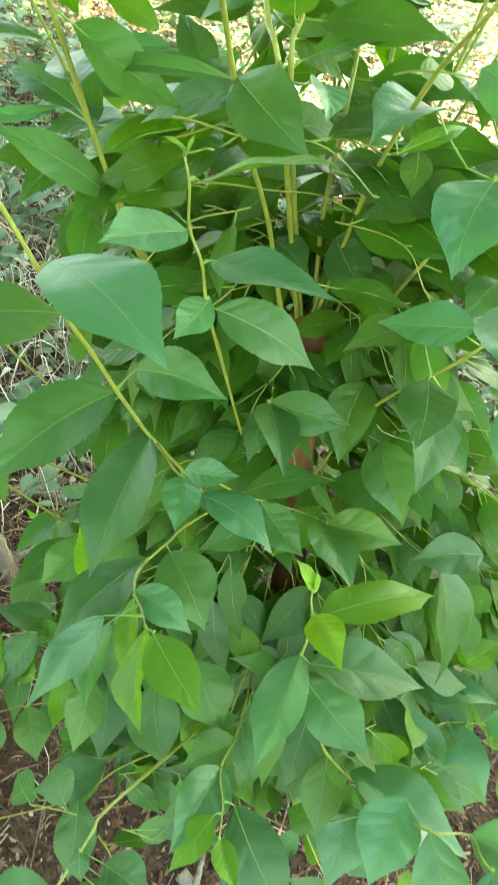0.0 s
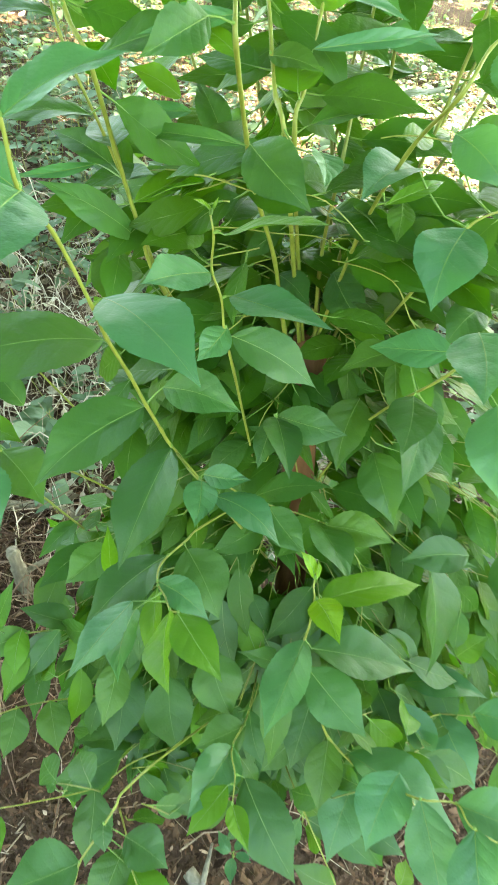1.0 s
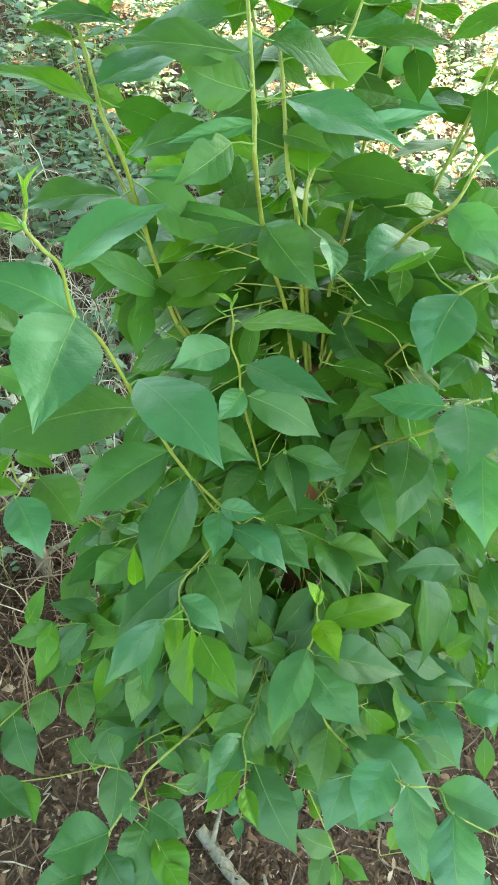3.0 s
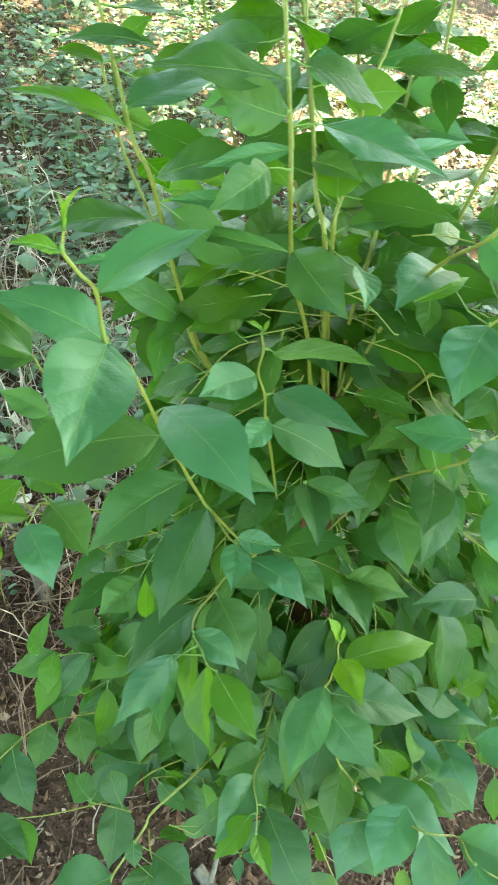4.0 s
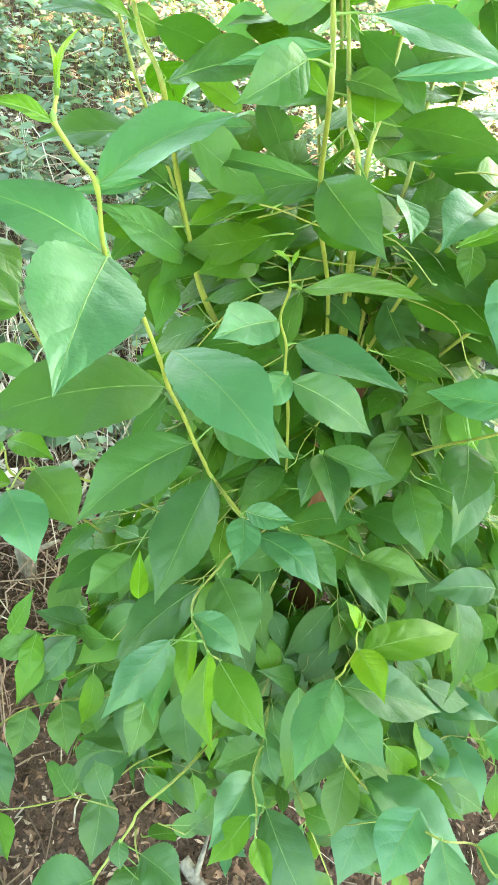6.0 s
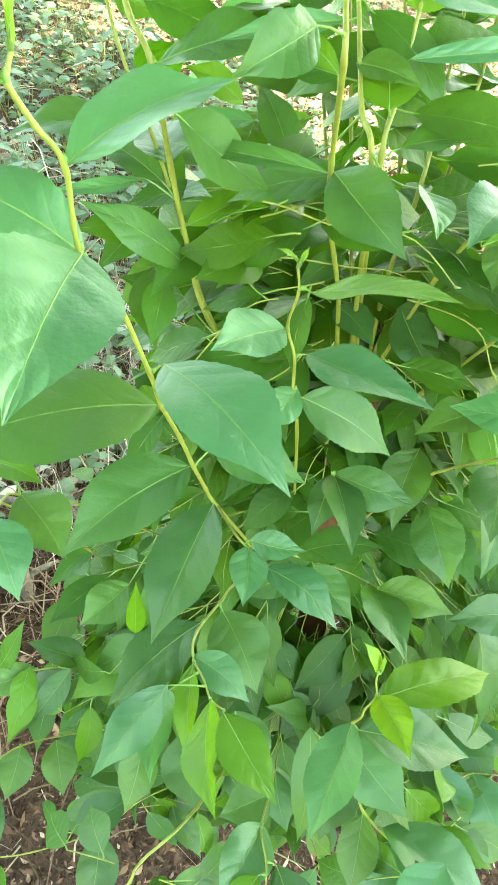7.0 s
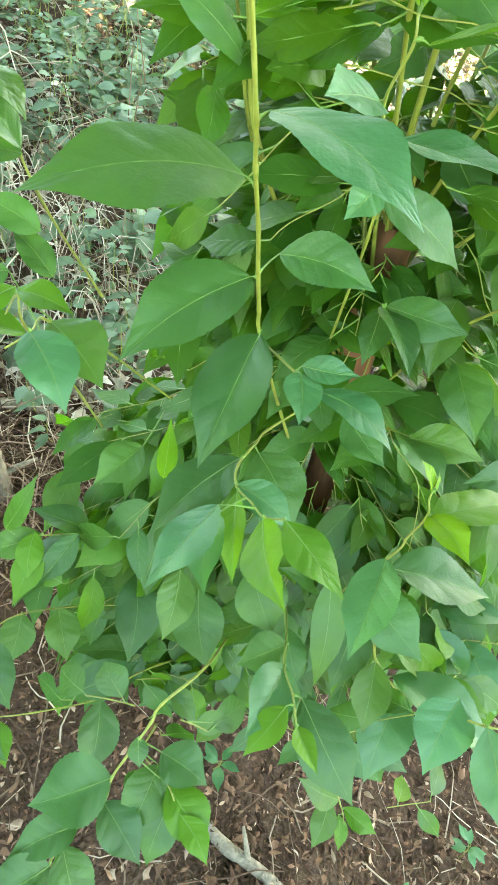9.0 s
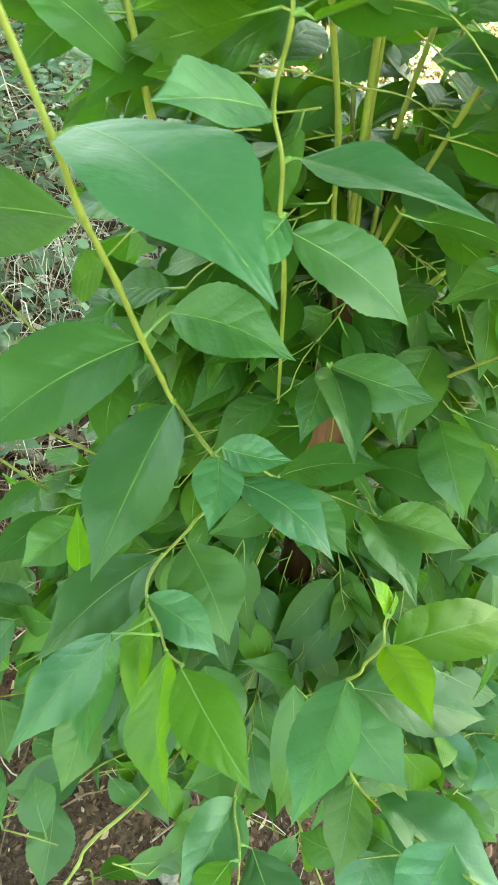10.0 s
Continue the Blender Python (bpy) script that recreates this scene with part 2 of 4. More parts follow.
# ---- the forest floor ----
def build_ground():
    s = np.sinh(np.linspace(-1, 1, 181) * 6.2) / math.sinh(6.2) * 140
    m = Mass()
    verts = [(x, y + 0.8, ground_z(x, y + 0.8)) for y in s for x in s]
    m.add(verts, blade_grid(len(s), len(s)))
    return tagged(new("ground", m.mesh("ground", SOIL)), "dark brown forest soil sloping under leaf litter", "ground", kind="structure")


build_ground()


def build_litter():
    """Curled and broken dead leaves, thickest round the shrub, and dry twigs among them."""
    rng = random.Random(4)
    m = Mass()
    for k in range(44000):
        close = k < 31000
        y = -0.45 + (1.75 * rng.random() if close else 7.0 * rng.random() ** 1.3)
        x = rng.uniform(-1, 1) * (0.72 + 0.5 * max(y, 0)) + 0.05
        ln = rng.choice((0.006, 0.008, 0.011, 0.015, 0.026)) * rng.uniform(0.6, 1.15) * (1 + 0.16 * max(y, 0))
        h = rng.random() * 2 * math.pi
        z = ground_z(x, y) + rng.uniform(0.0, 0.02)
        d = np.array((math.cos(h), math.sin(h), rng.uniform(-0.5, 0.5)))
        b = np.array((x, y, z + 0.004))
        m.add(*blade(b, b + d * ln, ln * rng.uniform(0.2, 0.6), (rng.gauss(0, 0.7), rng.gauss(0, 0.7), 1),
                     arch=rng.uniform(-0.2, 0.3), fold=rng.uniform(-0.8, 0.9), rows=5, cols=3, rng=rng))
    tagged(new("leaf_litter", m.mesh("leaf_litter", DEAD)), "brown curled dead leaves covering the forest floor", "leaf litter", kind="stuff")
    m = Mass()
    for k in range(2200):
        y = -0.4 + 5.0 * rng.random() ** 1.6
        x = rng.uniform(-1, 1) * (0.8 + 0.5 * max(y, 0))
        ln, h = rng.uniform(0.03, 0.22), rng.random() * 2 * math.pi
        p = []
        for i in range(5):
            xx, yy = x + ln * i / 4 * math.cos(h) + rng.gauss(0, 0.006), y + ln * i / 4 * math.sin(h) + rng.gauss(0, 0.006)
            p.append((xx, yy, ground_z(xx, yy) + rng.uniform(0.006, 0.03)))
        rad = rng.uniform(0.0006, 0.0022)
        m.add(*tube(p, [rad * (1 - 0.12 * i) for i in range(5)], 4))
    tagged(new("twig_litter", m.mesh("twig_litter", STRAW)), "thin dry twigs and straw strewn over dead leaves", "twigs", kind="stuff")


build_litter()


def build_pale_litter():
    """Dead leaves farther off, between the low plants, painted pale as if in sun."""
    rng = random.Random(6)
    m = Mass()
    for k in range(12000):
        y = 1.15 + 6.5 * rng.random() ** 1.3
        x = rng.uniform(-1, 1) * (0.75 + 0.52 * y)
        ln, h = rng.uniform(0.02, 0.055) * (1 + 0.08 * y), rng.random() * 2 * math.pi
        b = np.array((x, y, ground_z(x, y) + rng.uniform(0.01, 0.06)))
        d = np.array((math.cos(h), math.sin(h), rng.uniform(-0.35, 0.35)))
        m.add(*blade(b, b + d * ln, ln * rng.uniform(0.3, 0.6), (rng.gauss(0, 0.6), rng.gauss(0, 0.6), 1),
                     arch=rng.uniform(-0.2, 0.3), fold=rng.uniform(-0.7, 0.7), rows=5, cols=3, rng=rng))
    # the sunlit look of these far leaves is put into their pale colour
    tagged(new("sun_flecked_litter", m.mesh("sun_flecked_litter", HAY)), "dead leaves between low woodland plants, painted pale like sun flecks", "leaf litter", kind="stuff")


build_pale_litter()


def undergrowth(name, spots, seed, size, label, mat=None, lift=(0.05, 0.3)):
    """Low plants: thin stems with small leaves round them."""
    rng = random.Random(seed)
    m = Mass()
    for x, y, tall in spots:
        z = ground_z(x, y)
        top = np.array((x + rng.gauss(0, tall * 0.25), y + rng.gauss(0, tall * 0.25), z + tall))
        m.add(*tube([(x, y, z - 0.01), (np.array((x, y, z)) + top) / 2 + np.array((rng.gauss(0, 0.01), 0, 0)), top], [0.0016, 0.0012, 0.0008], 4), slot=1)
        big = rng.choice((0.6, 0.8, 1.0, 1.5))
        for k in range(rng.randint(5, 9)):
            f = rng.uniform(0.35, 1.05)
            c = np.array((x, y, z)) * (1 - f) + top * f
            h = rng.random() * 6.3
            ln = size * big * rng.uniform(0.7, 1.3)
            d = np.array((math.cos(h), math.sin(h), rng.uniform(-0.5, 0.35)))
            b = c + d * 0.01
            m.add(*blade(b, b + unit(d) * ln, ln * rng.uniform(0.45, 0.75), (rng.gauss(0, 0.35), rng.gauss(0, 0.35), 1), arch=0.08, fold=0.2, rows=6, cols=3, rng=rng))
    return tagged(new(name, m.mesh(name, mat or UNDER, STEM)), label, "undergrowth", kind="stuff")


def build_undergrowth():
    rng = random.Random(9)
    near = []
    for k in range(6600):
        y = 0.75 + 7.5 * rng.random() ** 1.35
        x = rng.uniform(-1, 1) * (0.75 + 0.52 * y)
        d = noise.noise((x * 0.9, y * 0.9, 5.0))
        if math.hypot(x - 0.05, y - 0.5) < 0.6 or (x < -0.2 and y < 1.25 and rng.random() < 0.85) or d < -0.44 - 0.02 * (y - 1.0) or (y < 2.2 and rng.random() < 0.68):
            continue
        near.append((x, y, rng.uniform(0.04, 0.22) * (1 + 0.10 * y)))
    for k in range(2600):
        a, r = rng.random() * 6.3, rng.uniform(1.6, 8.0)
        x, y = r * math.cos(a), 0.5 + r * math.sin(a)
        if y > 0.75 and abs(x) < 0.75 + 0.52 * y:
            continue
        near.append((x, y, rng.uniform(0.05, 0.3)))
    undergrowth("ground_cover", near, 21, 0.052, "low grey-green leafy plants spread over the forest floor")
    far = []
    for k in range(2200):
        y = rng.uniform(7.5, 24.0)
        far.append((rng.uniform(-1, 1) * (3 + 0.6 * y), y, rng.uniform(0.3, 1.5)))
    undergrowth("distant_undergrowth", far, 22, 0.15, "hazy green thicket far off between the trees")


build_undergrowth()


def build_tree(x, y, radius, tall, seed, crown, label, size=0.19):
    """A forest tree: flared tapering trunk, limbs and a crown of loose leaf clumps."""
    rng = random.Random(seed)
    z = ground_z(x, y)
    tree = new("tree")
    tree.location = (x, y, z)
    tagged(tree, label, "tree", "forest trees")
    m = Mass()
    lean = np.array((rng.gauss(0, 0.03), rng.gauss(0, 0.03)))
    axis = [np.array((lean[0] * tall * f, lean[1] * tall * f, tall * f - 0.1)) for f in (0, 0.02, 0.06, 0.2, 0.4, 0.6, 0.8, 1.0)]
    m.add(*tube(axis, [radius * q for q in (1.7, 1.3, 1.08, 0.95, 0.82, 0.65, 0.42, 0.12)], 14))
    for k in range(7):
        f = rng.uniform(0.45, 0.9)
        p = axis[0] * (1 - f) + axis[-1] * f
        h = rng.random() * 6.3
        q = p + np.array((math.cos(h), math.sin(h), 0.55)) * rng.uniform(1.2, 2.4)
        m.add(*tube([p, (p + q) / 2 + (0, 0, -0.12), q], [radius * 0.32, radius * 0.2, radius * 0.06], 6))
    part("trunk", m.mesh("trunk", BARK), tree)
    m = Mass()
    for cx, cy, cz, rr, count in crown:
        for k in range(count):
            d = unit((rng.gauss(0, 1), rng.gauss(0, 1), rng.gauss(0, 0.7))) * rr * rng.random() ** 0.4
            c = np.array((cx, cy, cz)) + d - np.array((x, y, z))
            h = rng.random() * 6.3
            ln = size * rng.uniform(0.6, 1.35)
            a = np.array((math.cos(h), math.sin(h), rng.uniform(-0.6, 0.2)))
            m.add(*blade(c, c + a * ln, ln * 0.6, (rng.gauss(0, 0.5), rng.gauss(0, 0.5), 1), rows=5, cols=3, rng=rng))
    part("crown", m.mesh("crown", CANOPY), tree, kind="stuff")
    return tree


def overhead(seed, at, radius, count):
    """Clumps of one crown, strewn in a disc round the middle at."""
    rng = random.Random(seed)
    out = []
    for k in range(count):
        a, r = rng.random() * 6.3, radius * math.sqrt(rng.random())
        out.append((at[0] + r * math.cos(a), at[1] + r * math.sin(a), at[2] + rng.gauss(0, 0.5), rng.uniform(0.7, 1.2), 130))
    return out


# out of view: crowns set along the sun to shade shrub and fleck ground
SHADE = Vector((0, 0.8, 0.6)) + SUN_DIR * 9.0
build_tree(SHADE.x + 1.2, SHADE.y + 3.0, 0.22, 9.5, 31, overhead(31, SHADE, 2.4, 62), "tall forest tree with a leafy crown that shades the shrub", 0.27)
build_tree(SHADE.x - 4.5, SHADE.y + 6.5, 0.26, 10.5, 32, overhead(32, SHADE + Vector((-1.5, 4.4, 0.3)), 5.2, 3), "old forest tree with a wide crown letting sun flecks through", 0.3)
# more unseen trees, added to keep sun off the ground all round
for k, (x, y, tx, ty) in enumerate(((-5.5, -3.0, -3.6, -1.2), (5.0, -4.0, 3.0, -2.6), (6.5, 2.5, 4.6, 1.6), (-6.5, 4.5, -4.4, 3.2), (0.5, -7.5, -0.6, -5.0))):
    at = Vector((tx, ty, 0.0)) + SUN_DIR * 9.0
    build_tree(x, y, 0.2, 9.0, 40 + k, overhead(90 + k, at, 2.9, 12 if x > 4.0 else 28), "unseen forest tree added to shade the ground with its crown", 0.34)
# added out of view to dim sky light on the lower left
build_tree(-2.1, -0.8, 0.12, 4.0, 47, overhead(97, (-1.7, -0.4, 2.9), 1.0, 14), "unseen low tree added to darken the left of the shrub", 0.25)
FAR_TREES = ((-4.8, 9.5, 0.14), (-2.2, 13.0, 0.2), (1.6, 11.0, 0.12), (4.4, 14.5, 0.24), (-8.0, 15.0, 0.25), (8.5, 12.0, 0.18), (0.2, 19.0, 0.3), (-5.2, 21.0, 0.28), (6.0, 22.0, 0.3))
for k, (x, y, r) in enumerate(FAR_TREES):
    build_tree(x, y, r, 8.5 + k % 3, 50 + k, overhead(60 + k, (x, y, 7.2), 2.2, 12), "distant slim forest tree with grey bark")


def build_wood_sky_block():
    """Loose foliage wall added all round, mostly unseen, to block low sky light; bright gaps, thinner ahead of the
    clearing.
    """
    rng = random.Random(88)
    m = Mass()
    for k in range(5200):
        a = rng.uniform(-math.pi, math.pi)
        ahead = math.cos(a) > 0.55
        if ahead and rng.random() < 0.55:
            continue
        r = rng.uniform(9.5, 14.0) + (9.0 if ahead else 0.0)
        z = 7.5 * rng.random() ** 1.2
        c = np.array((r * math.sin(a), r * math.cos(a), 0.0))
        if noise.noise((c[0] * 0.35, c[1] * 0.35, z * 0.5)) < -0.12:
            continue
        c[2] = ground_z(c[0], c[1]) + z
        h, ln = rng.random() * 6.3, rng.uniform(0.45, 0.95)
        d = np.array((math.cos(h), math.sin(h), rng.uniform(-0.7, 0.3)))
        m.add(*blade(c, c + d * ln, ln * 0.7, (rng.gauss(0, 0.6), rng.gauss(0, 0.6), 1), rows=5, cols=3, rng=rng))
    tagged(new("wood_edge", m.mesh("wood_edge", CANOPY)), "loose woodland foliage round the clearing, mostly unseen, added to block low sky light", "woodland", kind="stuff")


build_wood_sky_block()

# ---- the shrub: stump-like trunk, upright stems, leafy shoots ----
RIB = plain_material("leaf_rib", [(0.2, (0.09, 0.19, 0.03)), (0.8, (0.16, 0.27, 0.05))], 40.0, 0.5, 0.1, depth=0.0005)
shrub = new("shrub")
shrub.location = (0.06, 0.56, ground_z(0.06, 0.56))
tagged(shrub, "leafy green shrub with upright yellow-green stems in open woodland", "shrub")
HOME = np.array(shrub.location)
GROWN = {}


def limb(name, points, r0, r1, label=""):
    """One trunk, stem or shoot with knobbly nodes along it."""
    rng = random.Random(len(GROWN) + 11)
    wob = [np.array(p) + np.array([rng.gauss(0, r0 * 0.1) for _ in "xyz"]) * (0 < i < len(points) - 1) for i, p in enumerate(points)]
    path = smooth_path(wob, 6)
    n = len(path)
    radii = [(r0 + (r1 - r0) * i / (n - 1)) * (1.22 if i % 6 == 0 and name != "trunk" else 1.0) * rng.uniform(0.95, 1.05) for i in range(n)]
    if name == "trunk":
        foot = np.array((path[0][0] - 0.01, path[0][1], ground_z(path[0][0], path[0][1]) - 0.03))
        path = [foot, foot * 0.75 + path[0] * 0.25, foot * 0.45 + path[0] * 0.55] + path
        radii = [r0 * 1.7, r0 * 1.2, r0 * 1.05] + radii
    m = Mass()
    m.add(*tube(path, radii, 12 if name == "trunk" else 8))
    mat = {"trunk": TRUNK, "stem": STEM, "shoot": STEM}[name]
    ob = part(name, m.mesh(name, mat, origin=HOME), shrub, label)
    GROWN[ob.name] = path
    return ob


def leaf(parent, base, tip, width, up, mat, rows=33, cols=9, fold=None, arch=None, notch=None):
    """A leaf with its stalk and raised midrib, as a part of the shoot it grows on."""
    rng = random.Random(int(abs(base[0] * 9e3 + tip[2] * 7e3)))
    m = Mass()
    v, f, uv = blade(base, tip, width, up, arch=rng.uniform(0.03, 0.11) if arch is None else arch,
                     fold=rng.uniform(0.12, 0.42) if fold is None else fold, rows=rows, cols=cols, rng=rng, saw=0.018, notch=notch)
    m.add(v, f, uv)
    mid = v.reshape(rows, cols, 3)[:, cols // 2]
    step = max(1, rows // 7)
    pts = [mid[i] for i in range(0, rows - 2, step)]
    ribs = [0.0005 - 0.0004 * i / len(pts) for i in range(len(pts))]
    near = min(GROWN[parent.name], key=lambda q: np.linalg.norm(q - np.asarray(base)))
    if np.linalg.norm(near - np.asarray(base)) < 0.06:
        pts = [near, near * 0.4 + mid[0] * 0.6 + np.array((0, 0, 0.001))] + pts
        ribs = [0.0009, 0.0007] + ribs
        out = unit(mid[0] - near + np.array((0, 0, 0.004)))
        m.add(*tube([near, near + out * 0.0025, near + out * 0.0045], [0.0011, 0.0015, 0.0004], 6), slot=1)
    elif np.linalg.norm(near - np.asarray(base)) < 0.09:
        sag = np.array((0, 0.012, -0.012))
        pts = [near, near * 0.65 + mid[0] * 0.35 + sag, near * 0.25 + mid[0] * 0.75 + sag * 0.6] + pts
        ribs = [0.0011, 0.0009, 0.0008] + ribs
    m.add(*tube(pts, ribs, 5), slot=1)
    return part("leaf", m.mesh("leaf", mat, RIB, origin=HOME), parent)


TR = limb("trunk", [(0.010, 0.575, 0.124), (0.057, 0.575, 0.420), (0.086, 0.580, 0.616), (0.080, 0.590, 0.944), (0.077, 0.600, 1.077)], 0.0260, 0.0210)
S1 = limb("stem", [(0.081, 0.585, 0.865), (-0.008, 0.570, 1.007), (-0.083, 0.526, 1.167), (-0.099, 0.514, 1.235), (-0.110, 0.495, 1.304), (-0.116, 0.463, 1.377), (-0.134, 0.485, 1.400), (-0.149, 0.515, 1.432), (-0.161, 0.537, 1.454), (-0.172, 0.559, 1.477), (-0.196, 0.596, 1.516)], 0.0024, 0.0013)
S1B = limb("stem", [(0.081, 0.590, 0.880), (-0.020, 0.585, 1.020), (-0.086, 0.560, 1.150), (-0.108, 0.545, 1.235), (-0.126, 0.530, 1.304), (-0.150, 0.520, 1.377), (-0.175, 0.560, 1.440)], 0.0020, 0.0011)
S2 = limb("stem", [(0.080, 0.590, 0.944), (0.044, 0.570, 1.106), (0.028, 0.541, 1.199), (0.006, 0.499, 1.282), (-0.000, 0.469, 1.329), (-0.005, 0.412, 1.398), (-0.008, 0.437, 1.424), (-0.016, 0.477, 1.466), (-0.021, 0.503, 1.492), (-0.028, 0.537, 1.527)], 0.0024, 0.0013)
S3 = limb("stem", [(0.080, 0.590, 0.977), (0.055, 0.580, 1.133), (0.031, 0.504, 1.315), (0.021, 0.532, 1.345), (0.015, 0.557, 1.371), (0.008, 0.593, 1.408), (-0.001, 0.629, 1.445), (-0.012, 0.697, 1.516)], 0.0026, 0.0013)
S4 = limb("stem", [(0.081, 0.600, 0.989), (0.055, 0.580, 1.165), (0.038, 0.519, 1.320), (0.043, 0.545, 1.347), (0.050, 0.577, 1.379), (0.059, 0.614, 1.417), (0.070, 0.640, 1.443), (0.080, 0.666, 1.469), (0.096, 0.711, 1.515)], 0.0024, 0.0013)
S5 = limb("stem", [(0.086, 0.610, 0.981), (0.079, 0.610, 1.164), (0.088, 0.604, 1.273), (0.099, 0.661, 1.330), (0.112, 0.724, 1.394), (0.117, 0.764, 1.436), (0.124, 0.829, 1.502)], 0.0024, 0.0013)
A = limb("shoot", [(0.061, 0.570, 0.679), (-0.012, 0.480, 0.900), (-0.0567, 0.411, 1.050), (-0.0650, 0.386, 1.098), (-0.0718, 0.365, 1.142), (-0.0778, 0.344, 1.187), (-0.0860, 0.323, 1.232), (-0.090, 0.313, 1.261), (-0.100, 0.294, 1.316), (-0.107, 0.272, 1.349), (-0.107, 0.267, 1.385), (-0.114, 0.262, 1.399), (-0.120, 0.258, 1.412), (-0.121, 0.263, 1.415), (-0.121, 0.268, 1.419)], 0.0018, 0.0009)
B = limb("shoot", [(0.022, 0.520, 0.930), (0.000, 0.385, 1.170), (-0.007, 0.378, 1.206), (-0.010, 0.378, 1.238), (-0.017, 0.376, 1.262), (-0.014, 0.359, 1.294), (-0.016, 0.359, 1.309)], 0.0013, 0.0007)
C = limb("shoot", [(-0.0567, 0.411, 1.050), (-0.0277, 0.365, 1.058), (-0.005, 0.398, 1.020), (0.021, 0.423, 0.978), (0.075, 0.431, 0.952), (0.102, 0.403, 0.969)], 0.0012, 0.0007)
D = limb("shoot", [(0.024, 0.500, 0.907), (-0.032, 0.408, 0.945), (-0.044, 0.378, 0.957), (-0.061, 0.329, 0.978), (-0.061, 0.305, 0.979), (-0.049, 0.280, 0.992), (-0.041, 0.258, 1.005), (-0.030, 0.240, 1.029)], 0.0013, 0.0007)
E = limb("shoot", [(0.054, 0.500, 0.451), (0.081, 0.402, 0.617), (0.082, 0.290, 0.925), (0.083, 0.280, 0.973), (0.082, 0.269, 1.019), (0.080, 0.275, 1.032), (0.082, 0.282, 1.047)], 0.0013, 0.0006)
F = limb("shoot", [(0.051, 0.500, 0.595), (0.034, 0.326, 0.706), (0.018, 0.246, 0.782), (0.023, 0.211, 0.799), (0.023, 0.176, 0.818)], 0.0013, 0.0007)
G = limb("shoot", [(0.070, 0.520, 0.582), (0.099, 0.362, 0.704), (0.111, 0.291, 0.778), (0.127, 0.280, 0.744), (0.168, 0.269, 0.696), (0.187, 0.234, 0.748), (0.204, 0.196, 0.813), (0.240, 0.196, 0.808), (0.242, 0.164, 0.840), (0.295, 0.149, 0.822)], 0.0017, 0.0008)
K = limb("shoot", [(0.075, 0.540, 0.508), (0.183, 0.460, 0.535), (0.244, 0.417, 0.607), (0.262, 0.366, 0.634), (0.299, 0.385, 0.616), (0.354, 0.386, 0.615), (0.414, 0.380, 0.607)], 0.0015, 0.0008)
N = limb("shoot", [(0.089, 0.570, 0.831), (0.134, 0.490, 1.033), (0.178, 0.395, 1.169), (0.204, 0.413, 1.187), (0.229, 0.419, 1.191)], 0.0016, 0.0009)
J = limb("shoot", [(0.089, 0.570, 0.831), (0.061, 0.480, 1.011), (0.040, 0.423, 1.093)], 0.0011, 0.0007)
P = limb("shoot", [(0.081, 0.595, 0.994), (0.128, 0.550, 1.094), (0.160, 0.510, 1.184), (0.188, 0.476, 1.266), (0.225, 0.491, 1.280)], 0.0020, 0.0010)
P2 = limb("shoot", [(0.078, 0.600, 1.049), (0.105, 0.530, 1.229), (0.125, 0.460, 1.327), (0.141, 0.405, 1.378), (0.159, 0.429, 1.402), (0.177, 0.440, 1.413)], 0.0020, 0.0010)
I = limb("shoot", [(0.019, 0.540, 0.314), (-0.049, 0.282, 0.693), (-0.097, 0.219, 0.716), (-0.105, 0.201, 0.713), (-0.125, 0.172, 0.693), (-0.136, 0.155, 0.685), (-0.140, 0.135, 0.675), (-0.161, 0.116, 0.663), (-0.184, 0.080, 0.649), (-0.206, 0.032, 0.615)], 0.0017, 0.0009)
I2 = limb("shoot", [(-0.100, 0.200, 0.712), (-0.113, 0.226, 0.527), (-0.080, 0.154, 0.681), (-0.066, 0.133, 0.659)], 0.0012, 0.0007)
O = limb("shoot", [(0.023, 0.550, 0.344), (-0.071, 0.428, 0.383), (-0.141, 0.365, 0.431), (-0.184, 0.309, 0.468), (-0.253, 0.255, 0.544), (-0.308, 0.245, 0.537)], 0.0016, 0.0008)
Q = limb("shoot", [(0.014, 0.560, 0.395), (-0.127, 0.470, 0.456), (-0.222, 0.419, 0.522), (-0.297, 0.365, 0.581), (-0.306, 0.289, 0.672), (-0.342, 0.259, 0.642)], 0.0015, 0.0008)
R = limb("shoot", [(0.021, 0.560, 0.505), (-0.102, 0.480, 0.605), (-0.220, 0.444, 0.666), (-0.275, 0.418, 0.692), (-0.315, 0.412, 0.686)], 0.0015, 0.0008)
T = limb("shoot", [(0.041, 0.580, 0.695), (-0.119, 0.540, 0.828), (-0.200, 0.471, 0.959), (-0.237, 0.413, 1.033), (-0.240, 0.393, 1.050), (-0.232, 0.350, 1.071), (-0.249, 0.339, 1.061)], 0.0015, 0.0008)
U = limb("shoot", [(0.054, 0.550, 0.300), (0.126, 0.315, 0.434), (0.183, 0.234, 0.362), (0.191, 0.209, 0.351)], 0.0015, 0.0008)
V = limb("shoot", [(-0.255, 0.693, 0.865), (-0.312, 0.645, 1.022), (-0.363, 0.659, 1.157), (-0.384, 0.663, 1.192), (-0.403, 0.685, 1.231), (-0.421, 0.713, 1.262)], 0.0016, 0.0008)
X = limb("shoot", [(-0.229, 0.561, 0.751), (-0.248, 0.462, 0.940), (-0.258, 0.408, 1.029), (-0.265, 0.416, 1.053), (-0.272, 0.371, 1.034), (-0.281, 0.362, 1.025)], 0.0015, 0.0007)
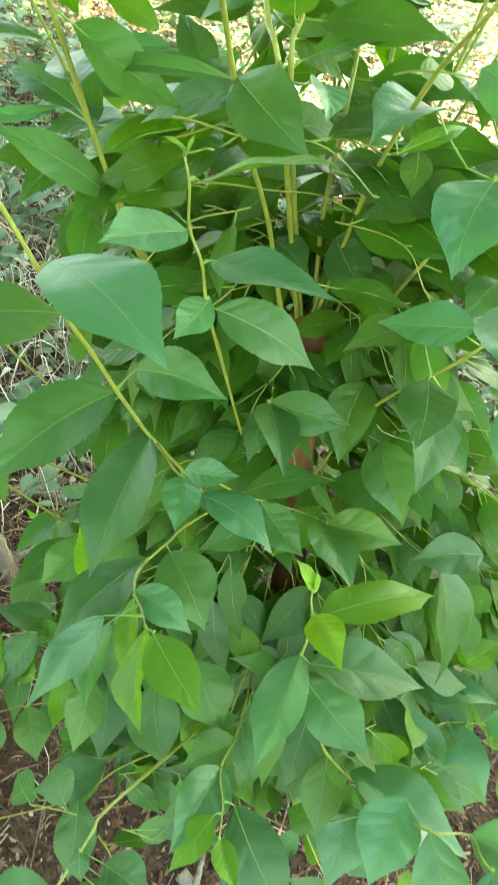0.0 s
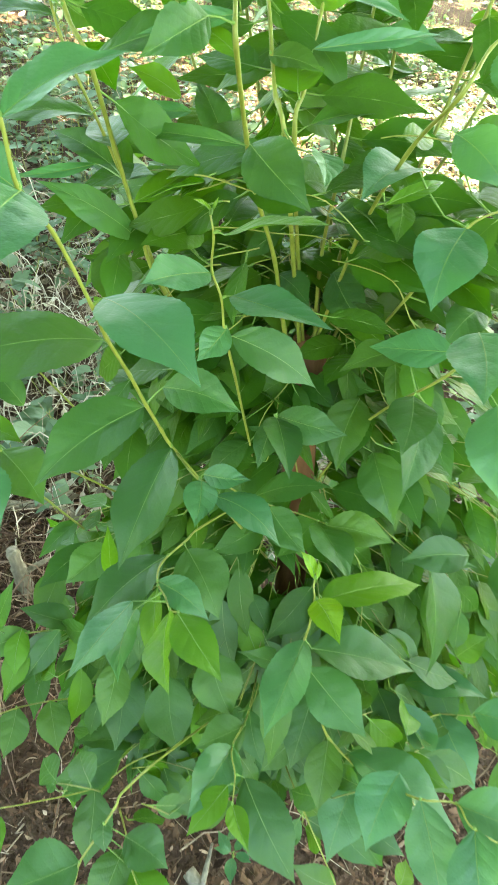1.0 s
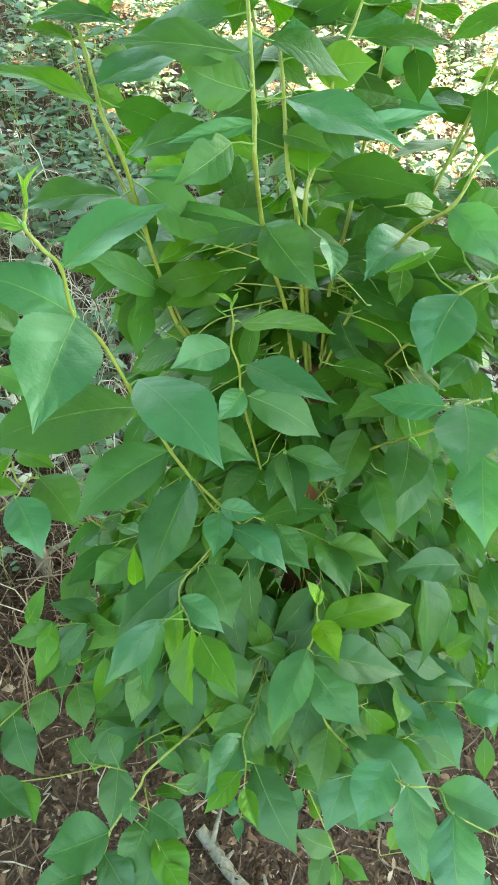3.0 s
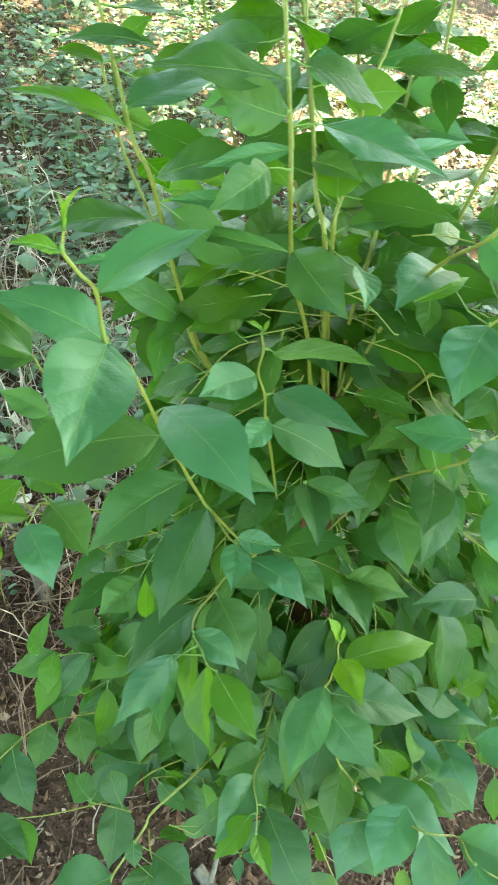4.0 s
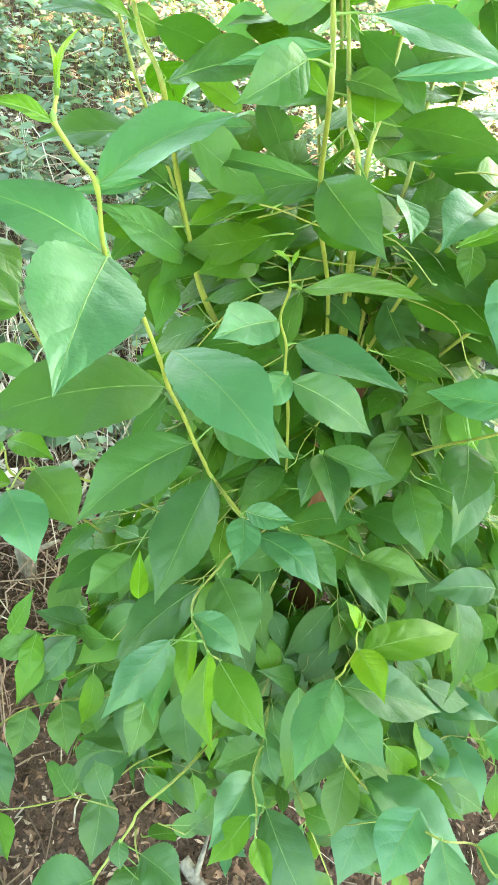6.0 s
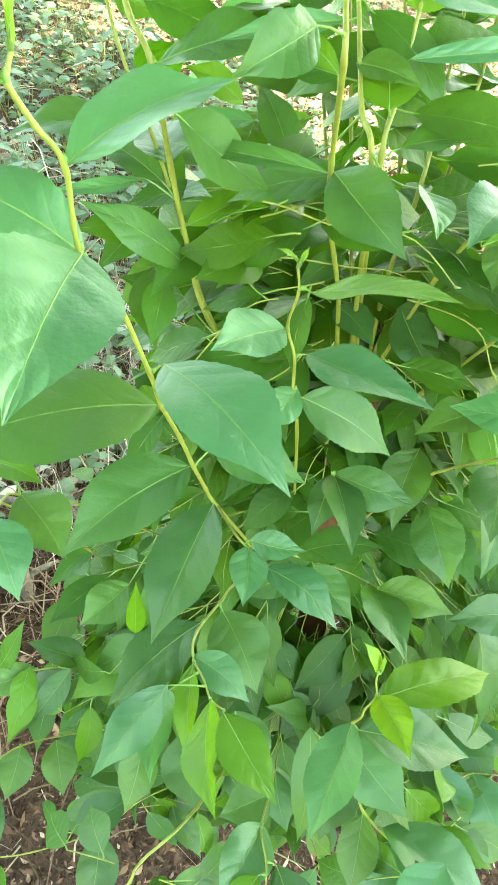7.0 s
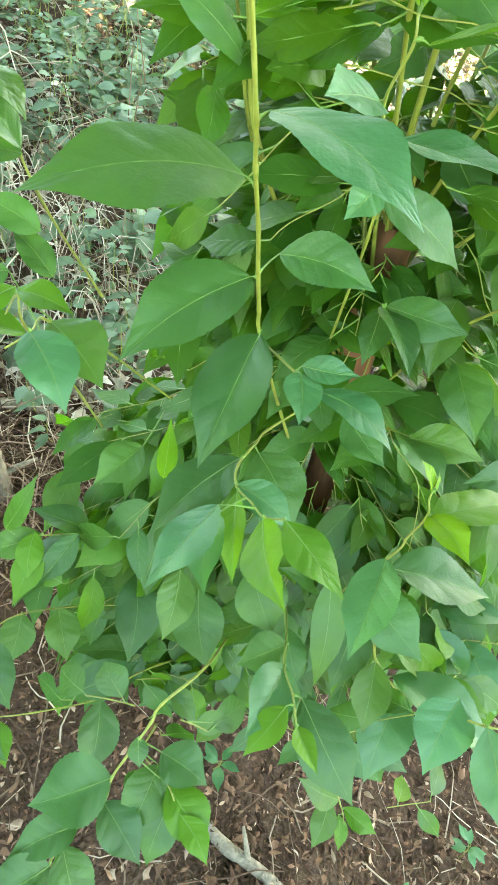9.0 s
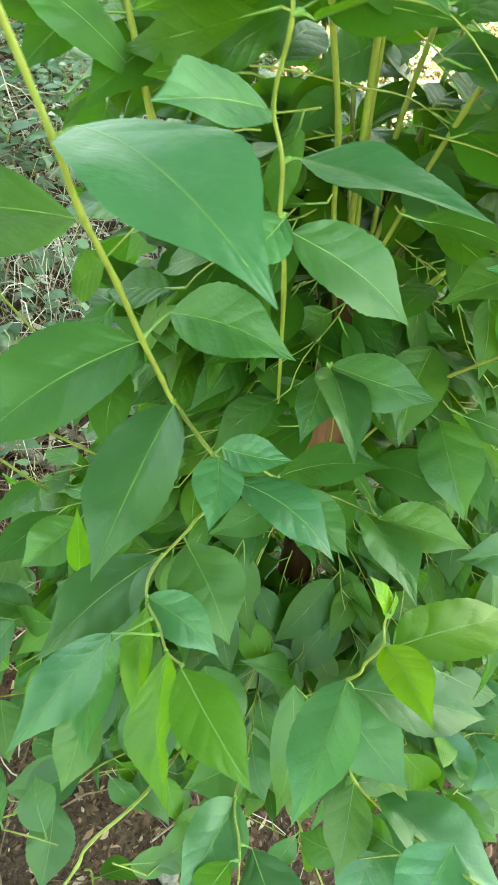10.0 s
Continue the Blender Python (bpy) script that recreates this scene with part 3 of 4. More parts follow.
leaf(A, (-0.107, 0.267, 1.385), (-0.050, 0.307, 1.409), 0.038, (-0.35, -0.48, 0.80), PALE_SKYLIT, notch=(0.8, -1, 0.5))
leaf(A, (-0.120, 0.258, 1.412), (-0.142, 0.245, 1.421), 0.012, (0.35, -0.20, 0.91), YOUNG)
leaf(A, (-0.106, 0.272, 1.349), (-0.102, 0.172, 1.343), 0.050, (0.42, -0.03, 0.91), PALE_SKYLIT)
leaf(A, (-0.106, 0.275, 1.346), (-0.174, 0.271, 1.375), 0.037, (0.37, -0.43, 0.82), PALE_SKYLIT)
leaf(A, (-0.091, 0.333, 1.223), (-0.203, 0.272, 1.223), 0.064, (0.14, -0.26, 0.95), MATURE)
leaf(A, (-0.083, 0.318, 1.265), (-0.009, 0.242, 1.252), 0.054, (0.03, -0.14, 0.99), PALE_SKYLIT)
leaf(A, (-0.076, 0.374, 1.133), (-0.159, 0.309, 1.091), 0.057, (-0.06, -0.48, 0.87), MATURE)
leaf(A, (-0.059, 0.403, 1.062), (-0.095, 0.300, 1.000), 0.060, (-0.34, -0.65, 0.69), MATURE)
leaf(C, (-0.024, 0.366, 1.065), (0.021, 0.354, 1.073), 0.024, (-0.26, -0.45, 0.85), PALE_SKYLIT)
leaf(C, (-0.025, 0.358, 1.064), (-0.025, 0.308, 1.056), 0.031, (0.08, -0.16, 0.98), PALE_SKYLIT)
leaf(C, (-0.011, 0.342, 1.062), (0.049, 0.303, 1.046), 0.037, (0.19, -0.12, 0.98), PALE_SKYLIT)
leaf(A, (-0.059, 0.378, 1.152), (0.010, 0.353, 1.149), 0.038, (-0.20, -0.64, 0.75), MATURE)
leaf(B, (-0.006, 0.356, 1.297), (0.060, 0.304, 1.328), 0.036, (-0.27, 0.21, 0.94), YOUNG)
leaf(B, (-0.018, 0.377, 1.259), (-0.058, 0.321, 1.275), 0.035, (0.49, -0.11, 0.87), PALE_SKYLIT)
leaf(B, (-0.002, 0.380, 1.240), (0.073, 0.331, 1.244), 0.045, (-0.04, 0.02, 1.00), PALE_SKYLIT)
leaf(B, (-0.001, 0.380, 1.205), (0.070, 0.381, 1.159), 0.042, (0.45, -0.57, 0.69), MATURE)
leaf(B, (-0.005, 0.379, 1.213), (-0.026, 0.351, 1.198), 0.025, (0.22, -0.58, 0.79), PALE_SKYLIT)
leaf(J, (0.040, 0.423, 1.092), (0.054, 0.345, 1.086), 0.040, (0.35, -0.00, 0.94), MATURE)
leaf(J, (0.038, 0.423, 1.092), (0.025, 0.377, 1.065), 0.027, (-0.23, -0.44, 0.86), MATURE)
leaf(J, (0.041, 0.424, 1.094), (0.106, 0.394, 1.099), 0.037, (-0.34, -0.61, 0.72), MATURE)
leaf(C, (0.093, 0.411, 0.962), (0.122, 0.325, 0.972), 0.045, (0.17, 0.18, 0.97), MATURE)
leaf(C, (0.102, 0.402, 0.968), (0.171, 0.381, 0.971), 0.038, (-0.20, -0.58, 0.79), MATURE)
leaf(C, (0.040, 0.424, 0.967), (0.082, 0.378, 0.947), 0.039, (-0.14, -0.51, 0.85), MATURE)
leaf(C, (0.022, 0.424, 0.980), (0.104, 0.422, 1.005), 0.043, (-0.29, -0.02, 0.96), MATURE)
leaf(D, (-0.075, 0.267, 1.001), (-0.121, 0.205, 0.972), 0.041, (-0.44, -0.09, 0.89), PALE_SKYLIT)
leaf(D, (-0.075, 0.273, 0.981), (-0.077, 0.205, 0.974), 0.034, (-0.56, -0.07, 0.83), PALE_SKYLIT)
leaf(D, (-0.060, 0.298, 0.981), (-0.055, 0.234, 0.944), 0.027, (-0.63, -0.43, 0.65), YOUNG)
leaf(D, (-0.041, 0.257, 1.004), (-0.027, 0.172, 1.024), 0.036, (-0.68, -0.05, 0.73), YOUNG, notch=(0.66, -1, 0.45))
leaf(D, (-0.030, 0.236, 1.034), (0.011, 0.183, 1.028), 0.035, (0.45, -0.40, 0.80), YOUNG)
leaf(D, (-0.061, 0.306, 0.980), (-0.010, 0.278, 0.964), 0.031, (0.02, -0.47, 0.88), PALE_SKYLIT)
leaf(D, (-0.059, 0.341, 0.974), (-0.127, 0.271, 0.944), 0.051, (-0.21, -0.21, 0.96), MATURE)
leaf(D, (-0.042, 0.365, 0.958), (-0.003, 0.306, 0.925), 0.057, (0.02, -0.48, 0.88), MATURE)
leaf(E, (0.080, 0.278, 1.038), (0.066, 0.289, 1.058), 0.013, (0.62, -0.42, 0.66), FRESH)
leaf(E, (0.088, 0.269, 1.018), (0.185, 0.315, 0.990), 0.050, (0.08, 0.38, 0.92), YOUNG)
leaf(E, (0.083, 0.269, 1.019), (0.099, 0.218, 1.034), 0.028, (-0.33, 0.13, 0.94), FRESH)
leaf(E, (0.082, 0.290, 0.925), (0.047, 0.201, 0.904), 0.046, (-0.36, -0.08, 0.93), PALE_SKYLIT)
leaf(E, (0.091, 0.293, 0.906), (0.198, 0.292, 0.879), 0.055, (0.25, -0.03, 0.97), MATURE)
leaf(E, (0.097, 0.328, 0.809), (0.163, 0.267, 0.781), 0.058, (-0.06, -0.48, 0.88), MATURE)
leaf(F, (0.019, 0.246, 0.782), (-0.020, 0.167, 0.796), 0.047, (0.23, 0.06, 0.97), PALE_SKYLIT)
leaf(F, (0.017, 0.199, 0.802), (-0.019, 0.157, 0.784), 0.029, (-0.25, -0.20, 0.95), YOUNG)
leaf(F, (0.023, 0.176, 0.818), (0.041, 0.137, 0.820), 0.022, (0.15, 0.11, 0.98), YOUNG)
leaf(F, (0.033, 0.210, 0.795), (0.088, 0.133, 0.756), 0.054, (0.05, -0.43, 0.90), MATURE)
leaf(F, (0.031, 0.293, 0.733), (-0.025, 0.264, 0.729), 0.046, (0.10, -0.33, 0.94), MATURE)
leaf(F, (0.034, 0.326, 0.706), (0.054, 0.273, 0.676), 0.034, (0.01, -0.49, 0.87), MATURE)
leaf(G, (0.169, 0.270, 0.697), (0.132, 0.183, 0.651), 0.061, (-0.18, -0.40, 0.90), PALE_SKYLIT)
leaf(G, (0.192, 0.228, 0.793), (0.157, 0.164, 0.760), 0.056, (-0.21, -0.36, 0.91), PALE_SKYLIT)
leaf(G, (0.152, 0.276, 0.719), (0.270, 0.208, 0.700), 0.069, (0.20, 0.08, 0.98), PALE_SKYLIT)
leaf(G, (0.126, 0.279, 0.743), (0.116, 0.215, 0.707), 0.043, (-0.13, -0.47, 0.87), MATURE)
leaf(G, (0.204, 0.196, 0.814), (0.223, 0.116, 0.770), 0.048, (-0.19, -0.51, 0.84), PALE_SKYLIT)
leaf(G, (0.243, 0.164, 0.840), (0.254, 0.081, 0.795), 0.056, (-0.26, -0.49, 0.83), PALE_SKYLIT)
leaf(G, (0.240, 0.196, 0.808), (0.315, 0.170, 0.810), 0.054, (-0.15, -0.35, 0.93), PALE_SKYLIT)
leaf(K, (0.300, 0.385, 0.617), (0.342, 0.301, 0.579), 0.057, (-0.22, -0.49, 0.84), PALE_SKYLIT)
leaf(K, (0.257, 0.428, 0.618), (0.366, 0.405, 0.633), 0.057, (-0.11, 0.14, 0.98), PALE_SKYLIT)
leaf(K, (0.348, 0.390, 0.620), (0.419, 0.372, 0.628), 0.055, (-0.21, -0.43, 0.88), PALE_SKYLIT)
leaf(N, (0.224, 0.381, 1.153), (0.225, 0.305, 1.107), 0.052, (-0.33, -0.49, 0.81), PALE_SKYLIT)
leaf(N, (0.177, 0.346, 1.241), (0.163, 0.263, 1.238), 0.049, (-0.25, 0.00, 0.97), PALE_SKYLIT)
leaf(N, (0.185, 0.410, 1.185), (0.117, 0.435, 1.170), 0.037, (-0.34, -0.42, 0.84), PALE_SKYLIT)
leaf(N, (0.154, 0.445, 1.162), (0.091, 0.412, 1.156), 0.036, (-0.03, -0.14, 0.99), MATURE)
leaf(N, (0.161, 0.411, 1.136), (0.141, 0.331, 1.134), 0.042, (-0.06, -0.01, 1.00), MATURE)
leaf(N, (0.175, 0.414, 1.125), (0.153, 0.340, 1.081), 0.044, (0.37, -0.55, 0.75), MATURE)
leaf(P, (0.188, 0.476, 1.266), (0.156, 0.405, 1.224), 0.059, (-0.08, -0.48, 0.87), PALE_SKYLIT)
leaf(P, (0.175, 0.533, 1.325), (0.216, 0.481, 1.295), 0.042, (-0.47, -0.69, 0.55), PALE_SKYLIT)
leaf(P, (0.145, 0.508, 1.301), (0.090, 0.425, 1.301), 0.050, (0.09, -0.06, 0.99), PALE_SKYLIT)
leaf(S2, (0.003, 0.474, 1.323), (0.054, 0.419, 1.292), 0.045, (-0.30, -0.67, 0.68), MATURE)
leaf(S3, (0.054, 0.434, 1.332), (0.059, 0.383, 1.323), 0.024, (0.35, -0.65, 0.68), PALE_SKYLIT)
leaf(S2, (0.013, 0.445, 1.432), (0.100, 0.401, 1.417), 0.049, (0.06, -0.22, 0.97), PALE_SKYLIT)
leaf(S5, (0.112, 0.724, 1.394), (0.168, 0.727, 1.419), 0.036, (-0.06, -0.97, 0.25), PALE_SKYLIT)
leaf(S5, (0.090, 0.716, 1.387), (0.128, 0.657, 1.351), 0.039, (0.05, -0.50, 0.86), MATURE)
leaf(S5, (0.118, 0.700, 1.370), (0.181, 0.672, 1.364), 0.034, (-0.24, -0.71, 0.66), PALE_SKYLIT)
leaf(S4, (0.038, 0.607, 1.411), (0.093, 0.602, 1.423), 0.039, (-0.15, -0.97, 0.21), YOUNG)
leaf(S2, (-0.021, 0.399, 1.415), (-0.058, 0.363, 1.397), 0.030, (0.45, -0.71, 0.54), MATURE, notch=(0.3, 1, 0.35))
leaf(S1, (-0.112, 0.465, 1.378), (-0.031, 0.461, 1.401), 0.042, (-0.26, -0.41, 0.87), MATURE)
leaf(S1, (-0.141, 0.502, 1.417), (-0.069, 0.582, 1.435), 0.055, (-0.03, -0.20, 0.98), PALE_SKYLIT)
leaf(S1, (-0.140, 0.491, 1.406), (-0.228, 0.475, 1.430), 0.032, (0.28, -0.14, 0.95), YOUNG)
leaf(S2, (-0.017, 0.466, 1.454), (-0.110, 0.437, 1.463), 0.049, (0.18, -0.26, 0.95), MATURE)
leaf(S1, (-0.123, 0.478, 1.337), (-0.206, 0.439, 1.334), 0.046, (0.05, -0.17, 0.98), MATURE)
leaf(S2, (-0.013, 0.447, 1.435), (-0.063, 0.443, 1.452), 0.037, (0.16, -0.96, 0.23), MATURE)
leaf(P, (0.224, 0.589, 1.381), (0.213, 0.532, 1.345), 0.039, (-0.24, -0.49, 0.84), PALE_SKYLIT)
leaf(S4, (0.051, 0.526, 1.327), (0.117, 0.518, 1.341), 0.034, (-0.23, -0.24, 0.94), MATURE)
leaf(S5, (0.091, 0.638, 1.307), (0.047, 0.643, 1.332), 0.030, (0.05, -0.96, 0.27), MATURE)
leaf(I, (-0.136, 0.155, 0.684), (-0.209, 0.123, 0.686), 0.066, (0.13, -0.25, 0.96), MATURE)
leaf(I, (-0.091, 0.180, 0.695), (-0.041, 0.155, 0.688), 0.046, (0.02, -0.21, 0.98), MATURE)
leaf(I, (-0.080, 0.154, 0.681), (-0.033, 0.107, 0.659), 0.046, (0.16, -0.28, 0.95), YOUNG)
leaf(I, (-0.140, 0.135, 0.675), (-0.096, 0.089, 0.653), 0.043, (0.21, -0.25, 0.94), MATURE)
leaf(I, (-0.092, 0.170, 0.687), (-0.114, 0.111, 0.656), 0.046, (0.05, -0.47, 0.88), MATURE)
leaf(I, (-0.161, 0.116, 0.663), (-0.221, 0.082, 0.659), 0.039, (0.08, -0.25, 0.97), MATURE)
leaf(I, (-0.116, 0.189, 0.705), (-0.110, 0.164, 0.691), 0.021, (0.19, -0.45, 0.87), MATURE)
leaf(O, (-0.184, 0.308, 0.467), (-0.183, 0.222, 0.419), 0.057, (0.18, -0.48, 0.86), MATURE)
leaf(Q, (-0.305, 0.289, 0.671), (-0.266, 0.229, 0.623), 0.047, (0.37, -0.42, 0.83), MATURE)
leaf(Q, (-0.297, 0.366, 0.581), (-0.303, 0.308, 0.548), 0.046, (0.27, -0.49, 0.83), MATURE)
leaf(Q, (-0.327, 0.223, 0.605), (-0.260, 0.185, 0.590), 0.049, (0.12, -0.15, 0.98), MATURE, notch=(0.75, 1, 0.5))
leaf(Q, (-0.306, 0.315, 0.643), (-0.352, 0.279, 0.632), 0.039, (0.17, -0.48, 0.86), MATURE)
leaf(R, (-0.275, 0.419, 0.692), (-0.342, 0.386, 0.690), 0.039, (0.21, -0.49, 0.84), MATURE)
leaf(R, (-0.277, 0.417, 0.691), (-0.297, 0.345, 0.638), 0.046, (-0.45, -0.44, 0.78), YOUNG)
leaf(R, (-0.243, 0.435, 0.678), (-0.296, 0.346, 0.633), 0.056, (-0.46, -0.16, 0.87), MATURE)
leaf(R, (-0.174, 0.486, 0.669), (-0.237, 0.411, 0.634), 0.058, (0.17, -0.52, 0.84), YOUNG)
leaf(R, (-0.222, 0.448, 0.672), (-0.297, 0.448, 0.704), 0.041, (0.39, -0.07, 0.92), MATURE)
leaf(T, (-0.233, 0.350, 1.072), (-0.195, 0.299, 1.042), 0.045, (0.20, -0.37, 0.91), PALE_SKYLIT)
leaf(T, (-0.237, 0.414, 1.033), (-0.183, 0.366, 1.008), 0.054, (0.07, -0.41, 0.91), MATURE)
leaf(T, (-0.276, 0.450, 1.033), (-0.222, 0.431, 1.030), 0.029, (-0.07, -0.36, 0.93), YOUNG)
leaf(R, (-0.158, 0.434, 0.603), (-0.152, 0.331, 0.544), 0.062, (0.16, -0.49, 0.86), MATURE)
leaf(O, (-0.252, 0.377, 0.585), (-0.229, 0.320, 0.552), 0.046, (0.25, -0.41, 0.88), MATURE)
leaf(A, (-0.121, 0.268, 1.419), (-0.124, 0.272, 1.439), 0.006, (0.94, 0.01, 0.33), FRESH)
leaf(A, (-0.121, 0.268, 1.419), (-0.107, 0.264, 1.445), 0.007, (-0.62, -0.55, 0.56), FRESH)
leaf(B, (-0.015, 0.361, 1.310), (-0.029, 0.362, 1.318), 0.008, (0.49, 0.02, 0.87), FRESH)
leaf(B, (-0.015, 0.361, 1.310), (-0.011, 0.366, 1.319), 0.005, (-0.74, -0.37, 0.56), FRESH)
leaf(E, (0.082, 0.277, 1.037), (0.082, 0.286, 1.051), 0.008, (0.79, -0.53, 0.31), FRESH)
leaf(U, (0.181, 0.237, 0.365), (0.111, 0.250, 0.407), 0.043, (0.42, -0.39, 0.82), MATURE)
leaf(U, (0.167, 0.236, 0.364), (0.145, 0.178, 0.333), 0.039, (-0.18, -0.40, 0.90), MATURE)
leaf(U, (0.189, 0.229, 0.360), (0.239, 0.200, 0.352), 0.030, (-0.01, -0.30, 0.95), YOUNG)
leaf(U, (0.182, 0.220, 0.355), (0.185, 0.178, 0.332), 0.024, (0.27, -0.45, 0.85), YOUNG)
leaf(N, (0.241, 0.455, 0.859), (0.251, 0.368, 0.741), 0.073, (0.73, -0.52, 0.44), MATURE)
leaf(N, (0.292, 0.463, 0.865), (0.204, 0.445, 0.865), 0.046, (0.10, -0.53, 0.84), MATURE)
leaf(O, (-0.153, 0.348, 0.478), (-0.252, 0.314, 0.461), 0.057, (-0.02, -0.41, 0.91), MATURE)
leaf(D, (-0.019, 0.359, 0.771), (0.014, 0.304, 0.727), 0.061, (0.11, -0.58, 0.81), MATURE)
leaf(D, (-0.073, 0.367, 0.696), (-0.051, 0.292, 0.646), 0.062, (0.12, -0.52, 0.84), MATURE)
leaf(G, (0.111, 0.337, 0.743), (0.086, 0.263, 0.696), 0.053, (-0.12, -0.50, 0.86), MATURE)
leaf(K, (0.205, 0.390, 0.665), (0.230, 0.321, 0.636), 0.050, (-0.18, -0.44, 0.88), MATURE)
leaf(N, (0.131, 0.507, 1.060), (0.108, 0.435, 1.016), 0.047, (-0.07, -0.51, 0.86), MATURE)
leaf(N, (0.156, 0.498, 0.992), (0.180, 0.427, 0.948), 0.054, (-0.21, -0.57, 0.79), MATURE)
leaf(I, (-0.180, 0.083, 0.652), (-0.238, 0.051, 0.650), 0.048, (0.09, -0.22, 0.97), MATURE)
leaf(I, (-0.172, 0.099, 0.654), (-0.137, 0.042, 0.622), 0.044, (0.29, -0.32, 0.90), MATURE)
leaf(I2, (-0.064, 0.129, 0.680), (-0.033, 0.091, 0.669), 0.027, (0.09, -0.21, 0.97), YOUNG)
leaf(I2, (-0.074, 0.145, 0.668), (-0.090, 0.093, 0.630), 0.043, (-0.00, -0.59, 0.80), MATURE)
leaf(V, (-0.402, 0.691, 1.238), (-0.347, 0.695, 1.268), 0.031, (-0.39, -0.49, 0.78), YOUNG)
leaf(V, (-0.363, 0.650, 1.176), (-0.366, 0.673, 1.216), 0.028, (0.38, -0.78, 0.49), MATURE)
leaf(V, (-0.317, 0.619, 1.082), (-0.419, 0.649, 1.150), 0.063, (0.48, -0.27, 0.84), MATURE)
leaf(V, (-0.315, 0.616, 1.079), (-0.406, 0.601, 1.083), 0.047, (0.11, -0.40, 0.91), MATURE)
leaf(V, (-0.372, 0.673, 1.143), (-0.308, 0.618, 1.110), 0.045, (0.40, -0.08, 0.91), MATURE)
leaf(V, (-0.391, 0.666, 1.181), (-0.414, 0.599, 1.139), 0.041, (0.03, -0.53, 0.85), MATURE)
leaf(X, (-0.250, 0.388, 1.037), (-0.314, 0.368, 1.048), 0.034, (0.16, 0.03, 0.99), YOUNG)
leaf(X, (-0.272, 0.368, 1.031), (-0.308, 0.332, 1.024), 0.026, (-0.02, -0.19, 0.98), YOUNG)
leaf(X, (-0.279, 0.362, 1.025), (-0.280, 0.332, 1.007), 0.021, (0.35, -0.48, 0.80), FRESH, notch=(0.9, 1, 0.6))
leaf(X, (-0.266, 0.421, 1.058), (-0.299, 0.381, 1.047), 0.026, (0.17, -0.39, 0.90), YOUNG)
leaf(X, (-0.302, 0.503, 1.016), (-0.367, 0.472, 1.001), 0.039, (0.21, -0.74, 0.64), MATURE)
leaf(X, (-0.294, 0.584, 1.014), (-0.360, 0.591, 1.040), 0.038, (0.19, -0.72, 0.67), MATURE)
leaf(X, (-0.283, 0.578, 0.963), (-0.335, 0.608, 0.999), 0.035, (0.20, -0.59, 0.78), MATURE)
leaf(S1, (-0.121, 0.538, 1.454), (-0.192, 0.511, 1.458), 0.029, (0.15, -0.26, 0.95), MATURE)
leaf(S1, (-0.163, 0.526, 1.443), (-0.200, 0.518, 1.451), 0.020, (0.27, -0.25, 0.93), YOUNG)
leaf(S1, (-0.153, 0.538, 1.455), (-0.125, 0.545, 1.474), 0.018, (-0.18, -0.81, 0.57), YOUNG)
leaf(S1, (-0.176, 0.590, 1.387), (-0.243, 0.587, 1.386), 0.030, (0.00, -0.21, 0.98), MATURE)
leaf(S1, (-0.162, 0.574, 1.399), (-0.129, 0.562, 1.385), 0.022, (-0.13, -0.88, 0.46), MATURE)
leaf(S2, (-0.109, 0.748, 1.260), (-0.163, 0.747, 1.261), 0.030, (0.03, -0.93, 0.36), MATURE)
leaf(S2, (-0.132, 0.752, 1.236), (-0.177, 0.753, 1.240), 0.026, (-0.01, -0.92, 0.40), MATURE)
leaf(S2, (-0.023, 0.669, 1.232), (-0.115, 0.669, 1.236), 0.046, (0.04, -0.34, 0.94), MATURE)
leaf(S2, (-0.020, 0.655, 1.161), (-0.070, 0.651, 1.159), 0.039, (0.05, -0.86, 0.50), MATURE)
leaf(S2, (-0.063, 0.746, 1.371), (-0.114, 0.736, 1.363), 0.033, (0.15, -0.96, 0.25), PALE_SKYLIT)
leaf(S3, (0.019, 0.607, 1.422), (0.014, 0.622, 1.451), 0.032, (-0.04, -0.89, 0.45), PALE_SKYLIT)
leaf(S3, (0.012, 0.557, 1.371), (0.059, 0.535, 1.364), 0.026, (-0.16, -0.58, 0.80), MATURE)
leaf(S5, (0.081, 0.662, 1.308), (0.070, 0.672, 1.347), 0.030, (-0.05, -0.97, 0.23), MATURE)
leaf(S4, (0.037, 0.550, 1.352), (0.059, 0.552, 1.362), 0.016, (-0.07, -0.94, 0.32), YOUNG)
leaf(S5, (0.134, 0.764, 1.435), (0.061, 0.720, 1.420), 0.043, (0.23, -0.63, 0.74), PALE_SKYLIT)
leaf(S5, (0.145, 0.734, 1.265), (0.192, 0.741, 1.270), 0.023, (-0.06, -0.31, 0.95), PALE_SKYLIT)
leaf(P2, (0.206, 0.779, 1.351), (0.233, 0.769, 1.340), 0.016, (-0.23, -0.94, 0.26), YOUNG)
leaf(P2, (0.214, 0.740, 1.382), (0.251, 0.746, 1.387), 0.019, (0.02, -0.68, 0.74), YOUNG)
leaf(P2, (0.183, 0.653, 1.223), (0.245, 0.635, 1.215), 0.033, (-0.12, -0.69, 0.71), MATURE)
leaf(P, (0.219, 0.642, 1.138), (0.165, 0.668, 1.167), 0.044, (-0.17, -0.86, 0.48), MATURE)
leaf(P, (0.090, 0.564, 1.178), (0.124, 0.506, 1.145), 0.042, (-0.29, -0.59, 0.75), MATURE)
leaf(P, (0.242, 0.531, 1.167), (0.198, 0.482, 1.146), 0.039, (0.10, -0.45, 0.89), MATURE)
